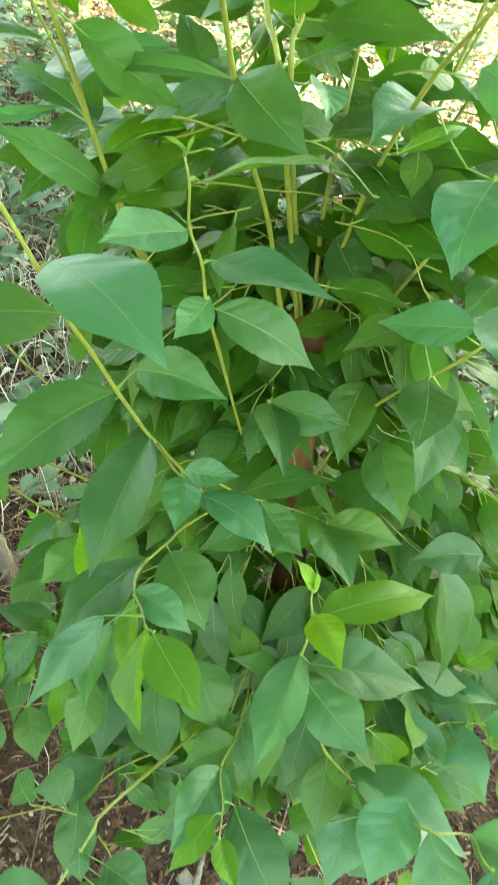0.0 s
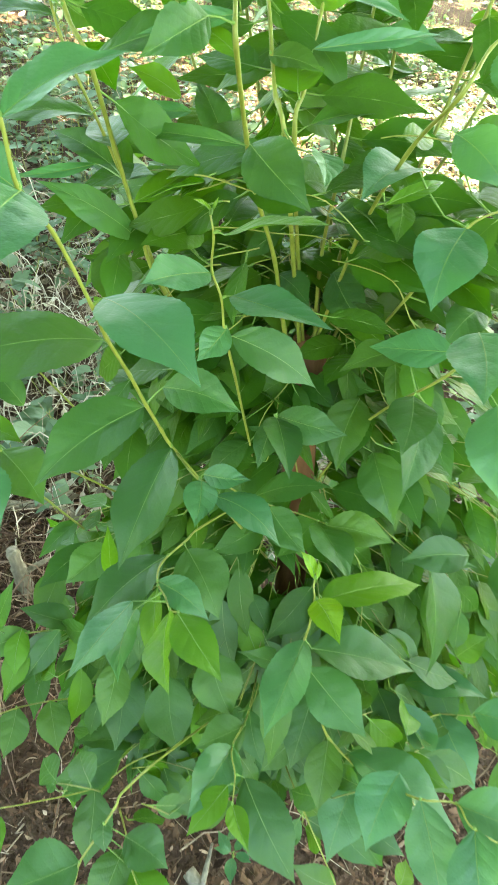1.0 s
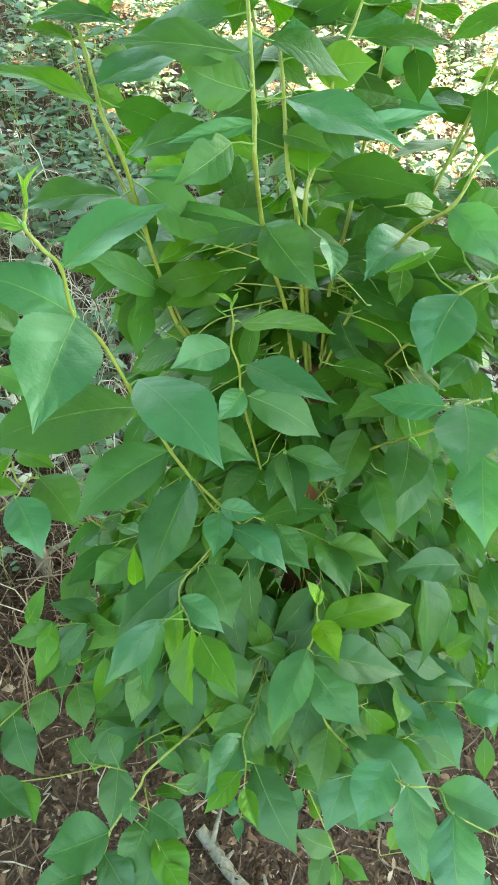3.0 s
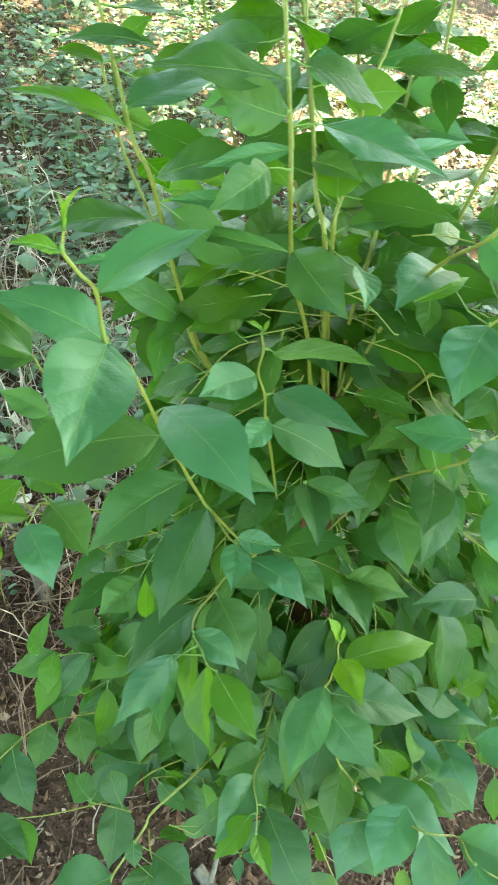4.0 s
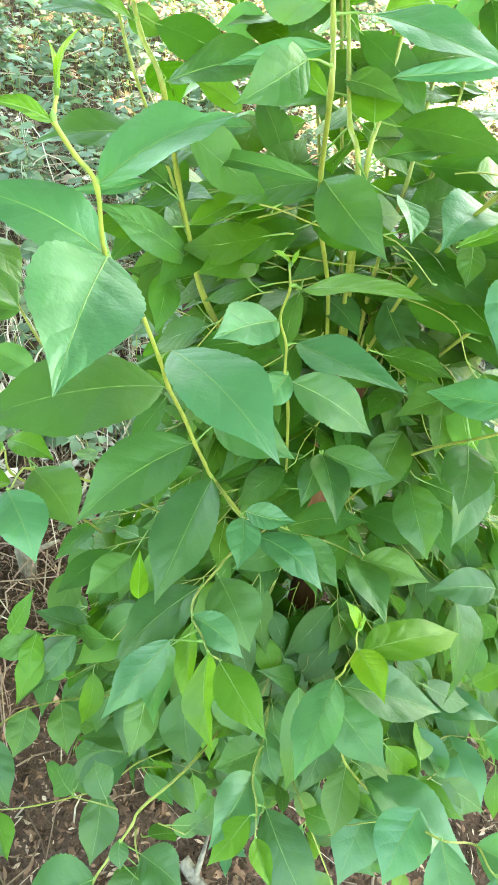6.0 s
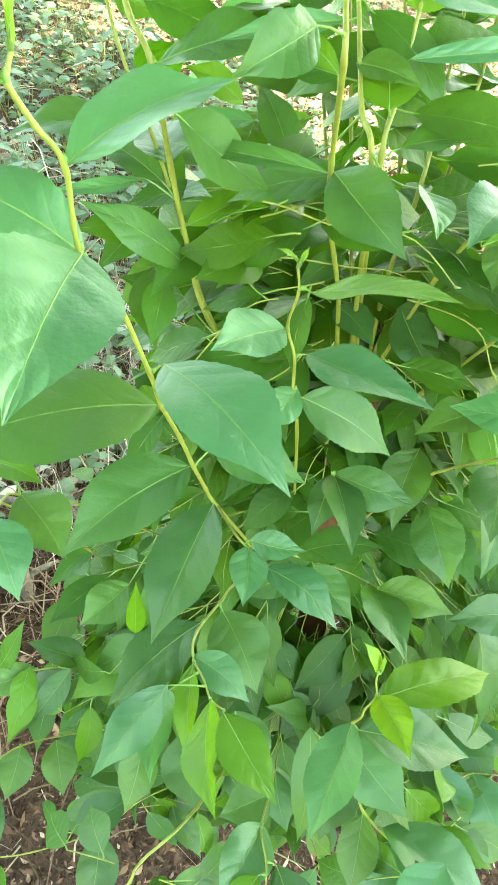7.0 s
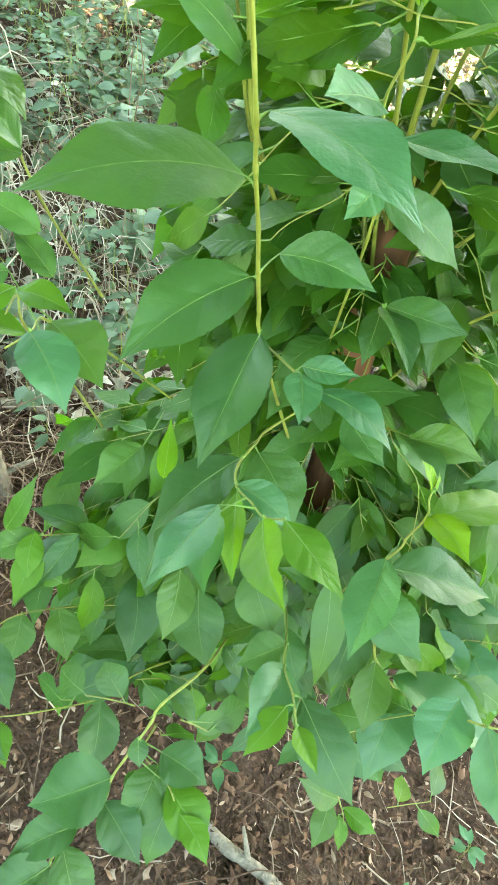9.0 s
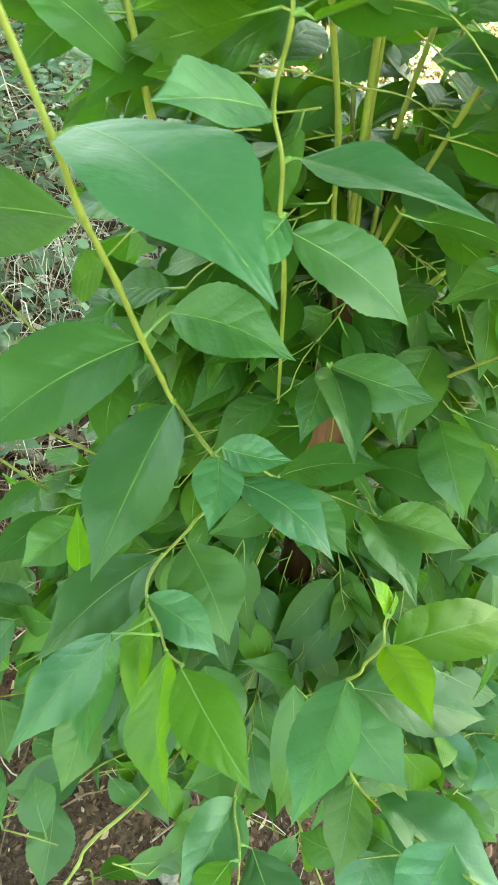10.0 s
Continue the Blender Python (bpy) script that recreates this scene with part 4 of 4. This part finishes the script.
leaf(S3, (0.058, 0.644, 1.232), (0.008, 0.608, 1.212), 0.039, (0.28, -0.74, 0.61), MATURE)
leaf(P, (0.156, 0.640, 1.167), (0.124, 0.595, 1.137), 0.039, (0.07, -0.60, 0.80), MATURE)
leaf(P2, (0.229, 0.589, 1.284), (0.243, 0.532, 1.239), 0.037, (-0.07, -0.63, 0.78), MATURE)
leaf(S1, (-0.100, 0.505, 1.227), (-0.173, 0.470, 1.287), 0.035, (0.192, -0.586, 0.787), MATURE)
leaf(S1, (-0.101, 0.510, 1.259), (-0.054, 0.560, 1.276), 0.024, (0.121, -0.620, 0.775), YOUNG)
leaf(S1, (-0.124, 0.530, 1.284), (-0.188, 0.570, 1.299), 0.031, (0.203, -0.622, 0.756), MATURE)
leaf(S1, (-0.140, 0.540, 1.281), (-0.208, 0.500, 1.279), 0.013, (0.227, -0.601, 0.766), PALE_SKYLIT)
leaf(S3, (-0.060, 0.600, 1.315), (-0.125, 0.570, 1.319), 0.020, (0.135, -0.660, 0.739), PALE_SKYLIT)
leaf(S3, (-0.071, 0.610, 1.324), (-0.118, 0.600, 1.349), 0.028, (0.136, -0.674, 0.726), YOUNG)
leaf(S2, (0.000, 0.470, 1.323), (-0.114, 0.520, 1.316), 0.018, (0.112, -0.651, 0.751), MATURE)
leaf(S2, (-0.005, 0.450, 1.385), (-0.037, 0.470, 1.400), 0.016, (0.078, -0.707, 0.703), YOUNG)
leaf(S2, (-0.005, 0.460, 1.410), (-0.075, 0.440, 1.397), 0.016, (0.108, -0.711, 0.695), PALE_SKYLIT)
leaf(S3, (-0.025, 0.580, 1.289), (-0.062, 0.660, 1.331), 0.032, (0.079, -0.668, 0.740), MATURE)
# backlit underside: light coming through it is painted as young yellow-green
leaf(S4, (0.038, 0.530, 1.350), (0.033, 0.580, 1.375), 0.044, (-0.003, -0.698, 0.716), YOUNG)
leaf(S4, (0.048, 0.550, 1.378), (0.160, 0.600, 1.387), 0.020, (-0.083, -0.708, 0.701), PALE_SKYLIT)
leaf(P2, (0.119, 0.490, 1.276), (0.174, 0.530, 1.286), 0.016, (-0.131, -0.622, 0.772), YOUNG)
leaf(P2, (0.137, 0.510, 1.274), (0.131, 0.470, 1.252), 0.024, (-0.118, -0.606, 0.786), MATURE)
leaf(P2, (0.076, 0.540, 1.248), (0.125, 0.500, 1.257), 0.027, (-0.075, -0.612, 0.787), MATURE)
leaf(S5, (0.105, 0.600, 1.188), (0.167, 0.560, 1.228), 0.032, (-0.101, -0.595, 0.798), MATURE)
leaf(S5, (0.103, 0.700, 1.329), (0.168, 0.720, 1.338), 0.019, (-0.096, -0.689, 0.719), MATURE)
leaf(S5, (0.144, 0.720, 1.354), (0.197, 0.740, 1.366), 0.019, (-0.127, -0.700, 0.703), PALE_SKYLIT)
leaf(S5, (0.089, 0.580, 1.168), (0.137, 0.550, 1.173), 0.028, (-0.077, -0.570, 0.818), MATURE)
leaf(S4, (0.032, 0.580, 1.165), (0.067, 0.530, 1.155), 0.034, (-0.016, -0.564, 0.826), MATURE)
leaf(D, (-0.097, 0.264, 0.906), (-0.104, 0.214, 0.874), 0.033, (0.066, -0.220, 0.973), MATURE)
leaf(O, (-0.310, 0.244, 0.535), (-0.273, 0.194, 0.523), 0.034, (0.142, -0.131, 0.981), YOUNG)
leaf(R, (-0.283, 0.416, 0.701), (-0.281, 0.365, 0.670), 0.033, (0.153, -0.245, 0.957), YOUNG)
leaf(R, (-0.229, 0.416, 0.708), (-0.271, 0.365, 0.659), 0.035, (0.135, -0.247, 0.960), MATURE)
leaf(R, (-0.312, 0.402, 0.721), (-0.267, 0.412, 0.822), 0.028, (0.170, -0.275, 0.946), MATURE)
leaf(O, (-0.211, 0.299, 0.512), (-0.137, 0.337, 0.538), 0.051, (0.080, -0.181, 0.980), MATURE)
leaf(I2, (-0.104, 0.192, 0.581), (-0.106, 0.142, 0.606), 0.040, (0.049, -0.114, 0.992), MATURE)
leaf(D, (-0.126, 0.362, 0.906), (-0.124, 0.372, 0.979), 0.019, (0.085, -0.323, 0.942), YOUNG)
leaf(T, (-0.162, 0.473, 0.823), (-0.210, 0.423, 0.802), 0.050, (0.110, -0.316, 0.943), MATURE)
leaf(N, (0.222, 0.550, 0.796), (0.309, 0.530, 0.830), 0.033, (-0.175, -0.350, 0.920), MATURE)
leaf(N, (0.229, 0.500, 0.826), (0.312, 0.470, 0.835), 0.034, (-0.186, -0.330, 0.925), MATURE)
leaf(G, (0.060, 0.330, 0.817), (0.059, 0.250, 0.727), 0.037, (-0.055, -0.219, 0.974), MATURE)
leaf(K, (0.234, 0.366, 0.675), (0.277, 0.309, 0.624), 0.041, (-0.157, -0.210, 0.965), PALE_SKYLIT)
leaf(K, (0.316, 0.363, 0.507), (0.331, 0.312, 0.508), 0.025, (-0.170, -0.182, 0.969), YOUNG)
leaf(K, (0.303, 0.412, 0.721), (0.338, 0.422, 0.757), 0.037, (-0.203, -0.266, 0.942), MATURE)
leaf(S1, (-0.132, 0.560, 1.257), (-0.080, 0.500, 1.287), 0.024, (0.091, -0.592, 0.801), MATURE)
leaf(S1, (-0.119, 0.600, 1.146), (-0.173, 0.560, 1.182), 0.035, (0.111, -0.537, 0.836), MATURE)
leaf(E, (0.088, 0.420, 0.651), (0.014, 0.380, 0.747), 0.040, (-0.043, -0.261, 0.964), MATURE)
leaf(O, (-0.154, 0.420, 0.378), (-0.250, 0.400, 0.402), 0.044, (0.082, -0.199, 0.976), MATURE)


# ---- leaves deeper in the shrub ----
GAPS = ((0.46, 0.50), (0.56, 0.68), (0.84, 0.90), (1.09, 1.26))


def inner_leaves():
    """Shoots that fill the shrub behind its outer leaves; the nearest leaves are parts, the rest one mass."""
    rng = random.Random(77)
    stems, uprights, mass, made, twigs, low = Mass(), Mass(), Mass(), [], [], []
    trunk_path = GROWN[TR.name]
    for k in range(270):
        z0 = rng.uniform(0.34, 1.28)
        source = trunk_path if z0 < 0.95 else GROWN[rng.choice((S1, S2, S3, S4, S5)).name]
        root = min(source, key=lambda q: abs(q[2] - z0))
        a = rng.uniform(0, 2 * math.pi)
        out = np.array((math.cos(a), 0.62 * math.sin(a), 0.0))
        ln = rng.uniform(0.16, 0.40) * (1.0 if z0 < 1.0 else 0.75)
        rise = rng.uniform(0.15, 0.65)
        start = root
        pts = [start + out * ln * f + np.array((0, 0, ln * (rise * f - 0.6 * f * f))) + np.array([rng.gauss(0, 0.006) for _ in "xyz"]) for f in (0, 0.25, 0.5, 0.75, 1.0)]
        path = smooth_path(pts, 5)
        twigs.append(path)
        side = 1
        for i in range(6, len(path), 2):
            side = -side
            d = unit(path[i] - path[i - 1])
            lat = unit(np.cross(d, (0, 0, 1))) * side
            size = rng.uniform(0.055, 0.098)
            ax = unit(d * rng.uniform(0.3, 0.9) + lat * rng.uniform(0.4, 1.0) + np.array((0, 0, rng.uniform(-0.9, 0.0) if path[i][2] < 0.95 else rng.uniform(-0.55, 0.3))))
            b = path[i] + ax * 0.012
            t = b + ax * size
            made.append((b, t, size * rng.uniform(0.40, 0.54), (rng.gauss(0, 0.4), -0.30 + rng.gauss(0, 0.4), 0.9), path[i], (len(twigs) - 1, i)))
    for k in range(120):
        root = min(trunk_path, key=lambda q, z=rng.uniform(0.2, 0.75): abs(q[2] - z))
        a = rng.uniform(-3.5, 0.35)
        out = np.array((math.cos(a) * 1.1, 0.55 * math.sin(a), 0.0))
        ln = rng.uniform(0.2, 0.46)
        rise = rng.uniform(0.25, 0.7)
        pts = [root + out * ln * f + np.array((0, 0, ln * (rise * f - 0.6 * f * f))) + np.array([rng.gauss(0, 0.006) for _ in "xyz"]) for f in (0, 0.25, 0.5, 0.75, 1.0)]
        path = smooth_path(pts, 5)
        twigs.append(path)
        side = 1
        for i in range(6, len(path), 2):
            side = -side
            d = unit(path[i] - path[i - 1])
            lat = unit(np.cross(d, (0, 0, 1))) * side
            size = rng.uniform(0.06, 0.10)
            ax = unit(d * rng.uniform(0.3, 0.9) + lat * rng.uniform(0.4, 1.0) + np.array((0, 0, rng.uniform(-0.9, -0.2))))
            b = path[i] + ax * 0.012
            made.append((b, b + ax * size, size * rng.uniform(0.40, 0.54), (rng.gauss(0, 0.4), -0.30 + rng.gauss(0, 0.4), 0.9), path[i], (len(twigs) - 1, i)))
    for ob in (O, I, K, U, G):
        path = GROWN[ob.name]
        for k in range(6):
            root = path[rng.randrange(len(path) // 4, len(path))]
            a = rng.uniform(0, 2 * math.pi)
            out = np.array((math.cos(a), 0.35 + 0.5 * math.sin(a), rng.uniform(-0.55, 0.25)))
            ln = rng.uniform(0.06, 0.15)
            twig = smooth_path([root + out * ln * f + np.array((0, 0, -0.3 * ln * f * f)) for f in (0, 0.35, 0.7, 1.0)], 3)
            twigs.append(twig)
            for i in range(3, len(twig), 2):
                side = 1 if i % 4 == 3 else -1
                d = unit(twig[i] - twig[i - 1])
                ax = unit(d * 0.6 + unit(np.cross(d, (0, 0, 1))) * side * rng.uniform(0.4, 0.9) + np.array((0, -0.1, rng.uniform(-0.8, 0.0))))
                size = rng.uniform(0.05, 0.085)
                b = twig[i] + ax * 0.01
                low.append((b, b + ax * size, size * rng.uniform(0.42, 0.56), (rng.gauss(0, 0.3), -0.4 + rng.gauss(0, 0.3), 0.9), twig[i], (len(twigs) - 1, i)))
    for stem, lo in ((S1, 1.22), (S2, 1.2), (S3, 1.18), (S4, 1.2), (S5, 1.2), (P, 1.1), (P2, 1.2)):
        path = GROWN[stem.name]
        turn = rng.random() * 6.3
        for i in range(4, len(path), 2):
            if path[i][2] < lo:
                continue
            turn += 2.4
            size = rng.uniform(0.06, 0.095)
            ax = unit((math.cos(turn), math.sin(turn), rng.uniform(-0.9, 0.1)))
            if ax[1] < -0.35:
                continue
            b = path[i] + ax * 0.014
            made.append((b, b + ax * size, size * 0.5, (rng.gauss(0, 0.2), rng.gauss(0, 0.25) - 0.45, 1), path[i], (-1, 0)))
    for k in range(9):
        foot = trunk_path[-1 - k % 4] + np.array((rng.gauss(0, 0.012), rng.gauss(0, 0.01), -0.01))
        top = np.array((-0.16 + 0.07 * k + rng.gauss(0, 0.02), rng.uniform(0.58, 0.88), rng.uniform(1.42, 1.72)))
        bend = (foot + top) / 2 + np.array((rng.gauss(0, 0.02), 0.03, -0.05))
        path = smooth_path([foot, bend, top], 12)
        uprights.add(*tube(path[::2], [0.0026 - 0.0001 * i for i in range(len(path[::2]))], 6))
        turn = rng.random() * 6.3
        for i in range(4, len(path)):
            turn += 2.4
            size = rng.uniform(0.055, 0.09)
            ax = unit((math.cos(turn), math.sin(turn), rng.uniform(-0.9, 0.1)))
            b = path[i] + ax * 0.014
            made.append((b, b + ax * size, size * 0.5, (rng.gauss(0, 0.2), rng.gauss(0, 0.25) - 0.45, 1), path[i], (-1, 0)))
    HEM0, HEM1 = 1.32, -3.3

    def gap(c):
        """Thin places of the foliage, through which the trunk and the feet of the stems show."""
        s = c[1] / 0.58
        if s > 1.0:
            return False
        x, z = c[0] / s, 1.38 + (c[2] - 1.38) / s
        tx = min(trunk_path, key=lambda p: abs(p[2] - z))[0]
        return abs(x - tx) < 0.055 and any(a < z < b for a, b in GAPS)
    kept, leafy = [], {}
    for b, t, w, up, q, twig in made:
        c = (b + t) / 2
        lim = 0.45 if c[2] > 0.78 else 0.36
        hem = HEM0 + HEM1 * min(b[1], t[1])
        if min(b[1], t[1]) < lim or min(b[2], t[2]) < max(hem, 0.12) or min(b[0], t[0]) < (-0.19 if c[2] > 0.8 else -0.32) or c[0] > 0.55:
            continue
        if gap(c):
            continue
        kept.append((b, t, w, up, q))
        leafy.setdefault(twig[0], []).append(twig[1])
    for b, t, w, up, q, twig in low:
        if min(b[1], t[1]) > 0.20 and min(b[0], t[0]) > -0.30 and min(b[2], t[2]) > 0.30 and not gap((b + t) / 2):
            kept.append((b, t, w, up, q))
            leafy.setdefault(twig[0], []).append(twig[1])
    for k, twig in enumerate(twigs):
        if k in leafy:
            twig = twig[min(leafy[k]) - 1:max(leafy[k]) + 1]
            stems.add(*tube(twig, [0.0008 * (1 - 0.03 * i) for i in range(len(twig))], 5))
    kept.sort(key=lambda e: e[0][1])
    limbs = [ob for ob in (S2, S3, S4, S5, P, K, N)]
    for k, (b, t, w, up, q) in enumerate(kept):
        if k < 280:
            m = Mass()
            v, f, uv = blade(b, t, w, up, arch=rng.uniform(0.02, 0.08), fold=rng.uniform(0.1, 0.3), rows=13, cols=5, rng=rng, saw=0.015)
            m.add(v, f, uv)
            mid = v.reshape(13, 5, 3)[:, 2]
            m.add(*tube([q, mid[0], mid[4], mid[8], mid[11]], [0.001, 0.0008, 0.0006, 0.0004, 0.0002], 4), slot=1)
            near = min(limbs, key=lambda ob: min(np.linalg.norm(p - b) for p in GROWN[ob.name][::3]))
            # high leaves often take the skylit green: light from above put into colour
            mat = YOUNG if rng.random() < 0.09 else PALE_SKYLIT if b[2] > 1.2 and rng.random() < 0.4 else MATURE
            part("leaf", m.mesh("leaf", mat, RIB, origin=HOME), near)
        else:
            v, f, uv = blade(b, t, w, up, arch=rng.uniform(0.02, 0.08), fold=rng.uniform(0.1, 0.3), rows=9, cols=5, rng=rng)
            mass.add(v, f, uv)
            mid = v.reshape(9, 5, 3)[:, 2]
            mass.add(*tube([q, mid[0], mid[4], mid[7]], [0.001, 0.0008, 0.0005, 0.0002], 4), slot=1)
    part("inner_shoot", stems.mesh("inner_shoot", STEM, origin=HOME), shrub, "thin inner twigs of the shrub", "stuff")
    part("inner_stem", uprights.mesh("inner_stem", STEM, origin=HOME), shrub, "slender green stems behind the front shoots", "stuff")
    part("inner_foliage", mass.mesh("inner_foliage", INNER_SHADED, RIB, origin=HOME), shrub, "leaves deep inside the shrub, shade painted into their green", "stuff")


inner_leaves()


# ---- things lying and standing round the shrub ----
def on_ground(x, y, lift=0.0):
    return np.array((x, y, ground_z(x, y) + lift))


def bare_branch(name, points, r0, r1, mat, label, category, twigs=0, seed=1, bumps=0.08):
    """A bare branch with side twigs broken short; its bark is knobbly."""
    rng = random.Random(seed)
    thing = new(name)
    thing.location = points[0]
    tagged(thing, label, category)
    path = smooth_path(points, 7)
    n = len(path)
    m = Mass()
    m.add(*tube(path, [(r0 + (r1 - r0) * i / (n - 1)) * rng.uniform(1 - bumps, 1 + bumps) for i in range(n)], 10))
    part("limb", m.mesh("limb", mat, origin=points[0]), thing)
    for k in range(twigs):
        p = path[rng.randrange(2, n - 1)]
        d = unit((rng.gauss(0, 1), rng.gauss(0, 1), rng.uniform(0.1, 0.8)))
        ln = rng.uniform(0.03, 0.10)
        m = Mass()
        m.add(*tube([p, p + d * ln * 0.5 + np.array((0, 0, 0.004)), p + d * ln], [r1 * 0.6, r1 * 0.45, r1 * 0.25], 6))
        part("twig", m.mesh("twig", mat, origin=points[0]), thing)
    return thing


bare_branch("fallen_branch", [on_ground(-0.06, 0.33, 0.012), on_ground(0.04, 0.238, 0.014), on_ground(0.15, 0.18, 0.012), on_ground(0.30, 0.06, 0.012)],
            0.013, 0.011, BARK, "pale grey fallen branch lying half in leaf litter", "branch", 3, 5)
bare_branch("curved_twig", [on_ground(0.45, 0.47, 0.006), on_ground(0.425, 0.463, 0.008), on_ground(0.373, 0.43, 0.010), on_ground(0.340, 0.369, 0.009), on_ground(0.344, 0.326, 0.008), on_ground(0.407, 0.312, 0.004)],
            0.0042, 0.0028, STRAW, "pale curved dry twig lying on brown litter", "twig", 2, 6)
bare_branch("dead_branch", [on_ground(-0.85, 1.08, 0.06), on_ground(-0.621, 1.108, 0.05), on_ground(-0.543, 1.135, 0.045), on_ground(-0.465, 1.114, 0.035), on_ground(-0.36, 1.10, 0.01)],
            0.015, 0.009, BARK, "weathered grey dead branch lying on the forest floor", "branch", 4, 7)
bare_branch("old_stub", [on_ground(-0.53, 0.86, -0.03), on_ground(-0.53, 0.86, 0.05), on_ground(-0.535, 0.865, 0.11), on_ground(-0.54, 0.87, 0.16)],
            0.022, 0.015, BARK, "short weathered stub of a dead sapling with grey bark", "stump", 1, 8, 0.14)
bare_branch("broken_stem", [on_ground(-0.22, 0.70, -0.01), np.array((-0.232, 0.665, 0.35)), np.array((-0.236, 0.648, 0.63)), np.array((-0.243, 0.640, 0.685))],
            0.0065, 0.0045, TWIG, "snapped orange-brown dry stem standing among leaves", "stem", 3, 9)


def build_seedling(at, seed, label, count=6, tall=0.10, size=0.035):
    """A small plant: one thin stalk and pairs of pointed leaves."""
    rng = random.Random(seed)
    plant = new("seedling")
    plant.location = at
    tagged(plant, label, "seedling", "seedlings")
    top = at + np.array((rng.gauss(0, 0.01), rng.gauss(0, 0.01), tall))
    m = Mass()
    m.add(*tube([at, (at + top) / 2 + np.array((0.004, 0, 0)), top], [0.0014, 0.0012, 0.0008], 6))
    part("stalk", m.mesh("stalk", STEM, origin=at), plant)
    for k in range(count):
        f = 0.55 + 0.45 * k / (count - 1)
        h = k * 2.4 + rng.uniform(-0.3, 0.3)
        d = np.array((math.cos(h), math.sin(h), rng.uniform(-0.15, 0.25)))
        b = at * (1 - f) + top * f
        m = Mass()
        ln = size * rng.uniform(0.75, 1.2)
        m.add(*blade(b + d * 0.006, b + d * (0.006 + ln), ln * 0.5, (0, 0, 1), rows=11, cols=5, rng=rng, saw=0.04))
        m.add(*tube([b, b + d * 0.006, b + d * (0.006 + ln * 0.5)], [0.0006, 0.0005, 0.0003], 4), slot=1)
        part("leaf", m.mesh("leaf", PALE_SKYLIT, RIB, origin=at), plant)
    return plant


build_seedling(on_ground(0.564, 0.271), 3, "small pale green seedling on brown litter", 7, 0.07, 0.038)
build_seedling(on_ground(0.42, 0.20), 5, "tiny green seedling sprouting through dead leaves", 4, 0.04, 0.022)
build_seedling(on_ground(0.02, 0.36), 6, "small green seedling beside a fallen branch", 6, 0.12, 0.04)
build_seedling(on_ground(-0.40, 1.02), 7, "low green seedling beside a dead branch", 6, 0.10, 0.045)


def dry_stalks():
    """Pale dry stalks: tangles near the floor and a few tall leaning ones."""
    rng = random.Random(14)
    m = Mass()
    for cx, cy, spread, count, tall in ((-0.85, 2.3, 0.45, 230, 0.16), (-0.25, 1.75, 0.35, 150, 0.14), (0.35, 1.55, 0.4, 130, 0.14),
                                        (-0.5, 1.0, 0.16, 90, 0.07), (0.8, 1.3, 0.3, 90, 0.10), (-1.3, 3.4, 0.8, 120, 0.3)):
        for k in range(count):
            x, y = cx + rng.gauss(0, spread), cy + rng.gauss(0, spread)
            h, ln = rng.random() * 6.3, rng.uniform(0.1, 0.35)
            a = on_ground(x, y, rng.uniform(0, tall))
            q = a + np.array((math.cos(h) * ln, math.sin(h) * ln, rng.uniform(-0.3, 0.5) * ln))
            q[2] = max(q[2], ground_z(q[0], q[1]) + 0.005)
            mid = (a + q) / 2 + np.array((rng.gauss(0, 0.02), rng.gauss(0, 0.02), rng.uniform(0, 0.03)))
            m.add(*tube([a, mid, q], [0.0018, 0.0015, 0.0008], 4))
    for k in range(46):
        x, y = rng.uniform(-1.6, 1.6), rng.uniform(1.6, 4.2)
        a = on_ground(x, y)
        q = a + np.array((rng.gauss(0, 0.14), rng.gauss(0, 0.14), rng.uniform(0.25, 0.6)))
        m.add(*tube([a, (a + q) / 2 + np.array((rng.gauss(0, 0.02), 0, 0)), q], [0.003, 0.0024, 0.001], 5))
    tagged(new("dry_stalks", m.mesh("dry_stalks", STRAW)), "pale dry stalks and tangled dead stems in undergrowth", "dry stalks", kind="stuff")


dry_stalks()


def build_brush(seed, count, at, spread, tall, mat, name, label):
    """A tangle of dead stems arching low over the litter beside the shrub."""
    rng = random.Random(seed)
    m = Mass()
    for k in range(count):
        x, y = at[0] + rng.gauss(0, spread[0]), at[1] + rng.gauss(0, spread[1])
        ln, h = rng.uniform(0.10, 0.34), rng.random() * 2 * math.pi
        crest, rad = rng.uniform(0.01, tall), rng.choice((0.0009, 0.0012, 0.0016, 0.0026))
        p = []
        for i in range(7):
            f = i / 6
            xx, yy = x + ln * f * math.cos(h) + rng.gauss(0, 0.005), y + ln * f * math.sin(h) + rng.gauss(0, 0.005)
            p.append((xx, yy, ground_z(xx, yy) + 0.004 + crest * 4 * f * (1 - f)))
        m.add(*tube(p, [rad * (1 - 0.09 * i) for i in range(7)], 5))
    tagged(new(name, m.mesh(name, mat)), label, "brush", kind="stuff")


build_brush(61, 330, (-0.60, 0.88), (0.17, 0.20), 0.11, BRUSH, "dead_brush", "tangle of dry brown bramble stems over dead leaves")
build_brush(62, 640, (-0.95, 1.75), (0.40, 0.42), 0.26, HAY, "dry_straw", "pale dry stems fallen across the low undergrowth")
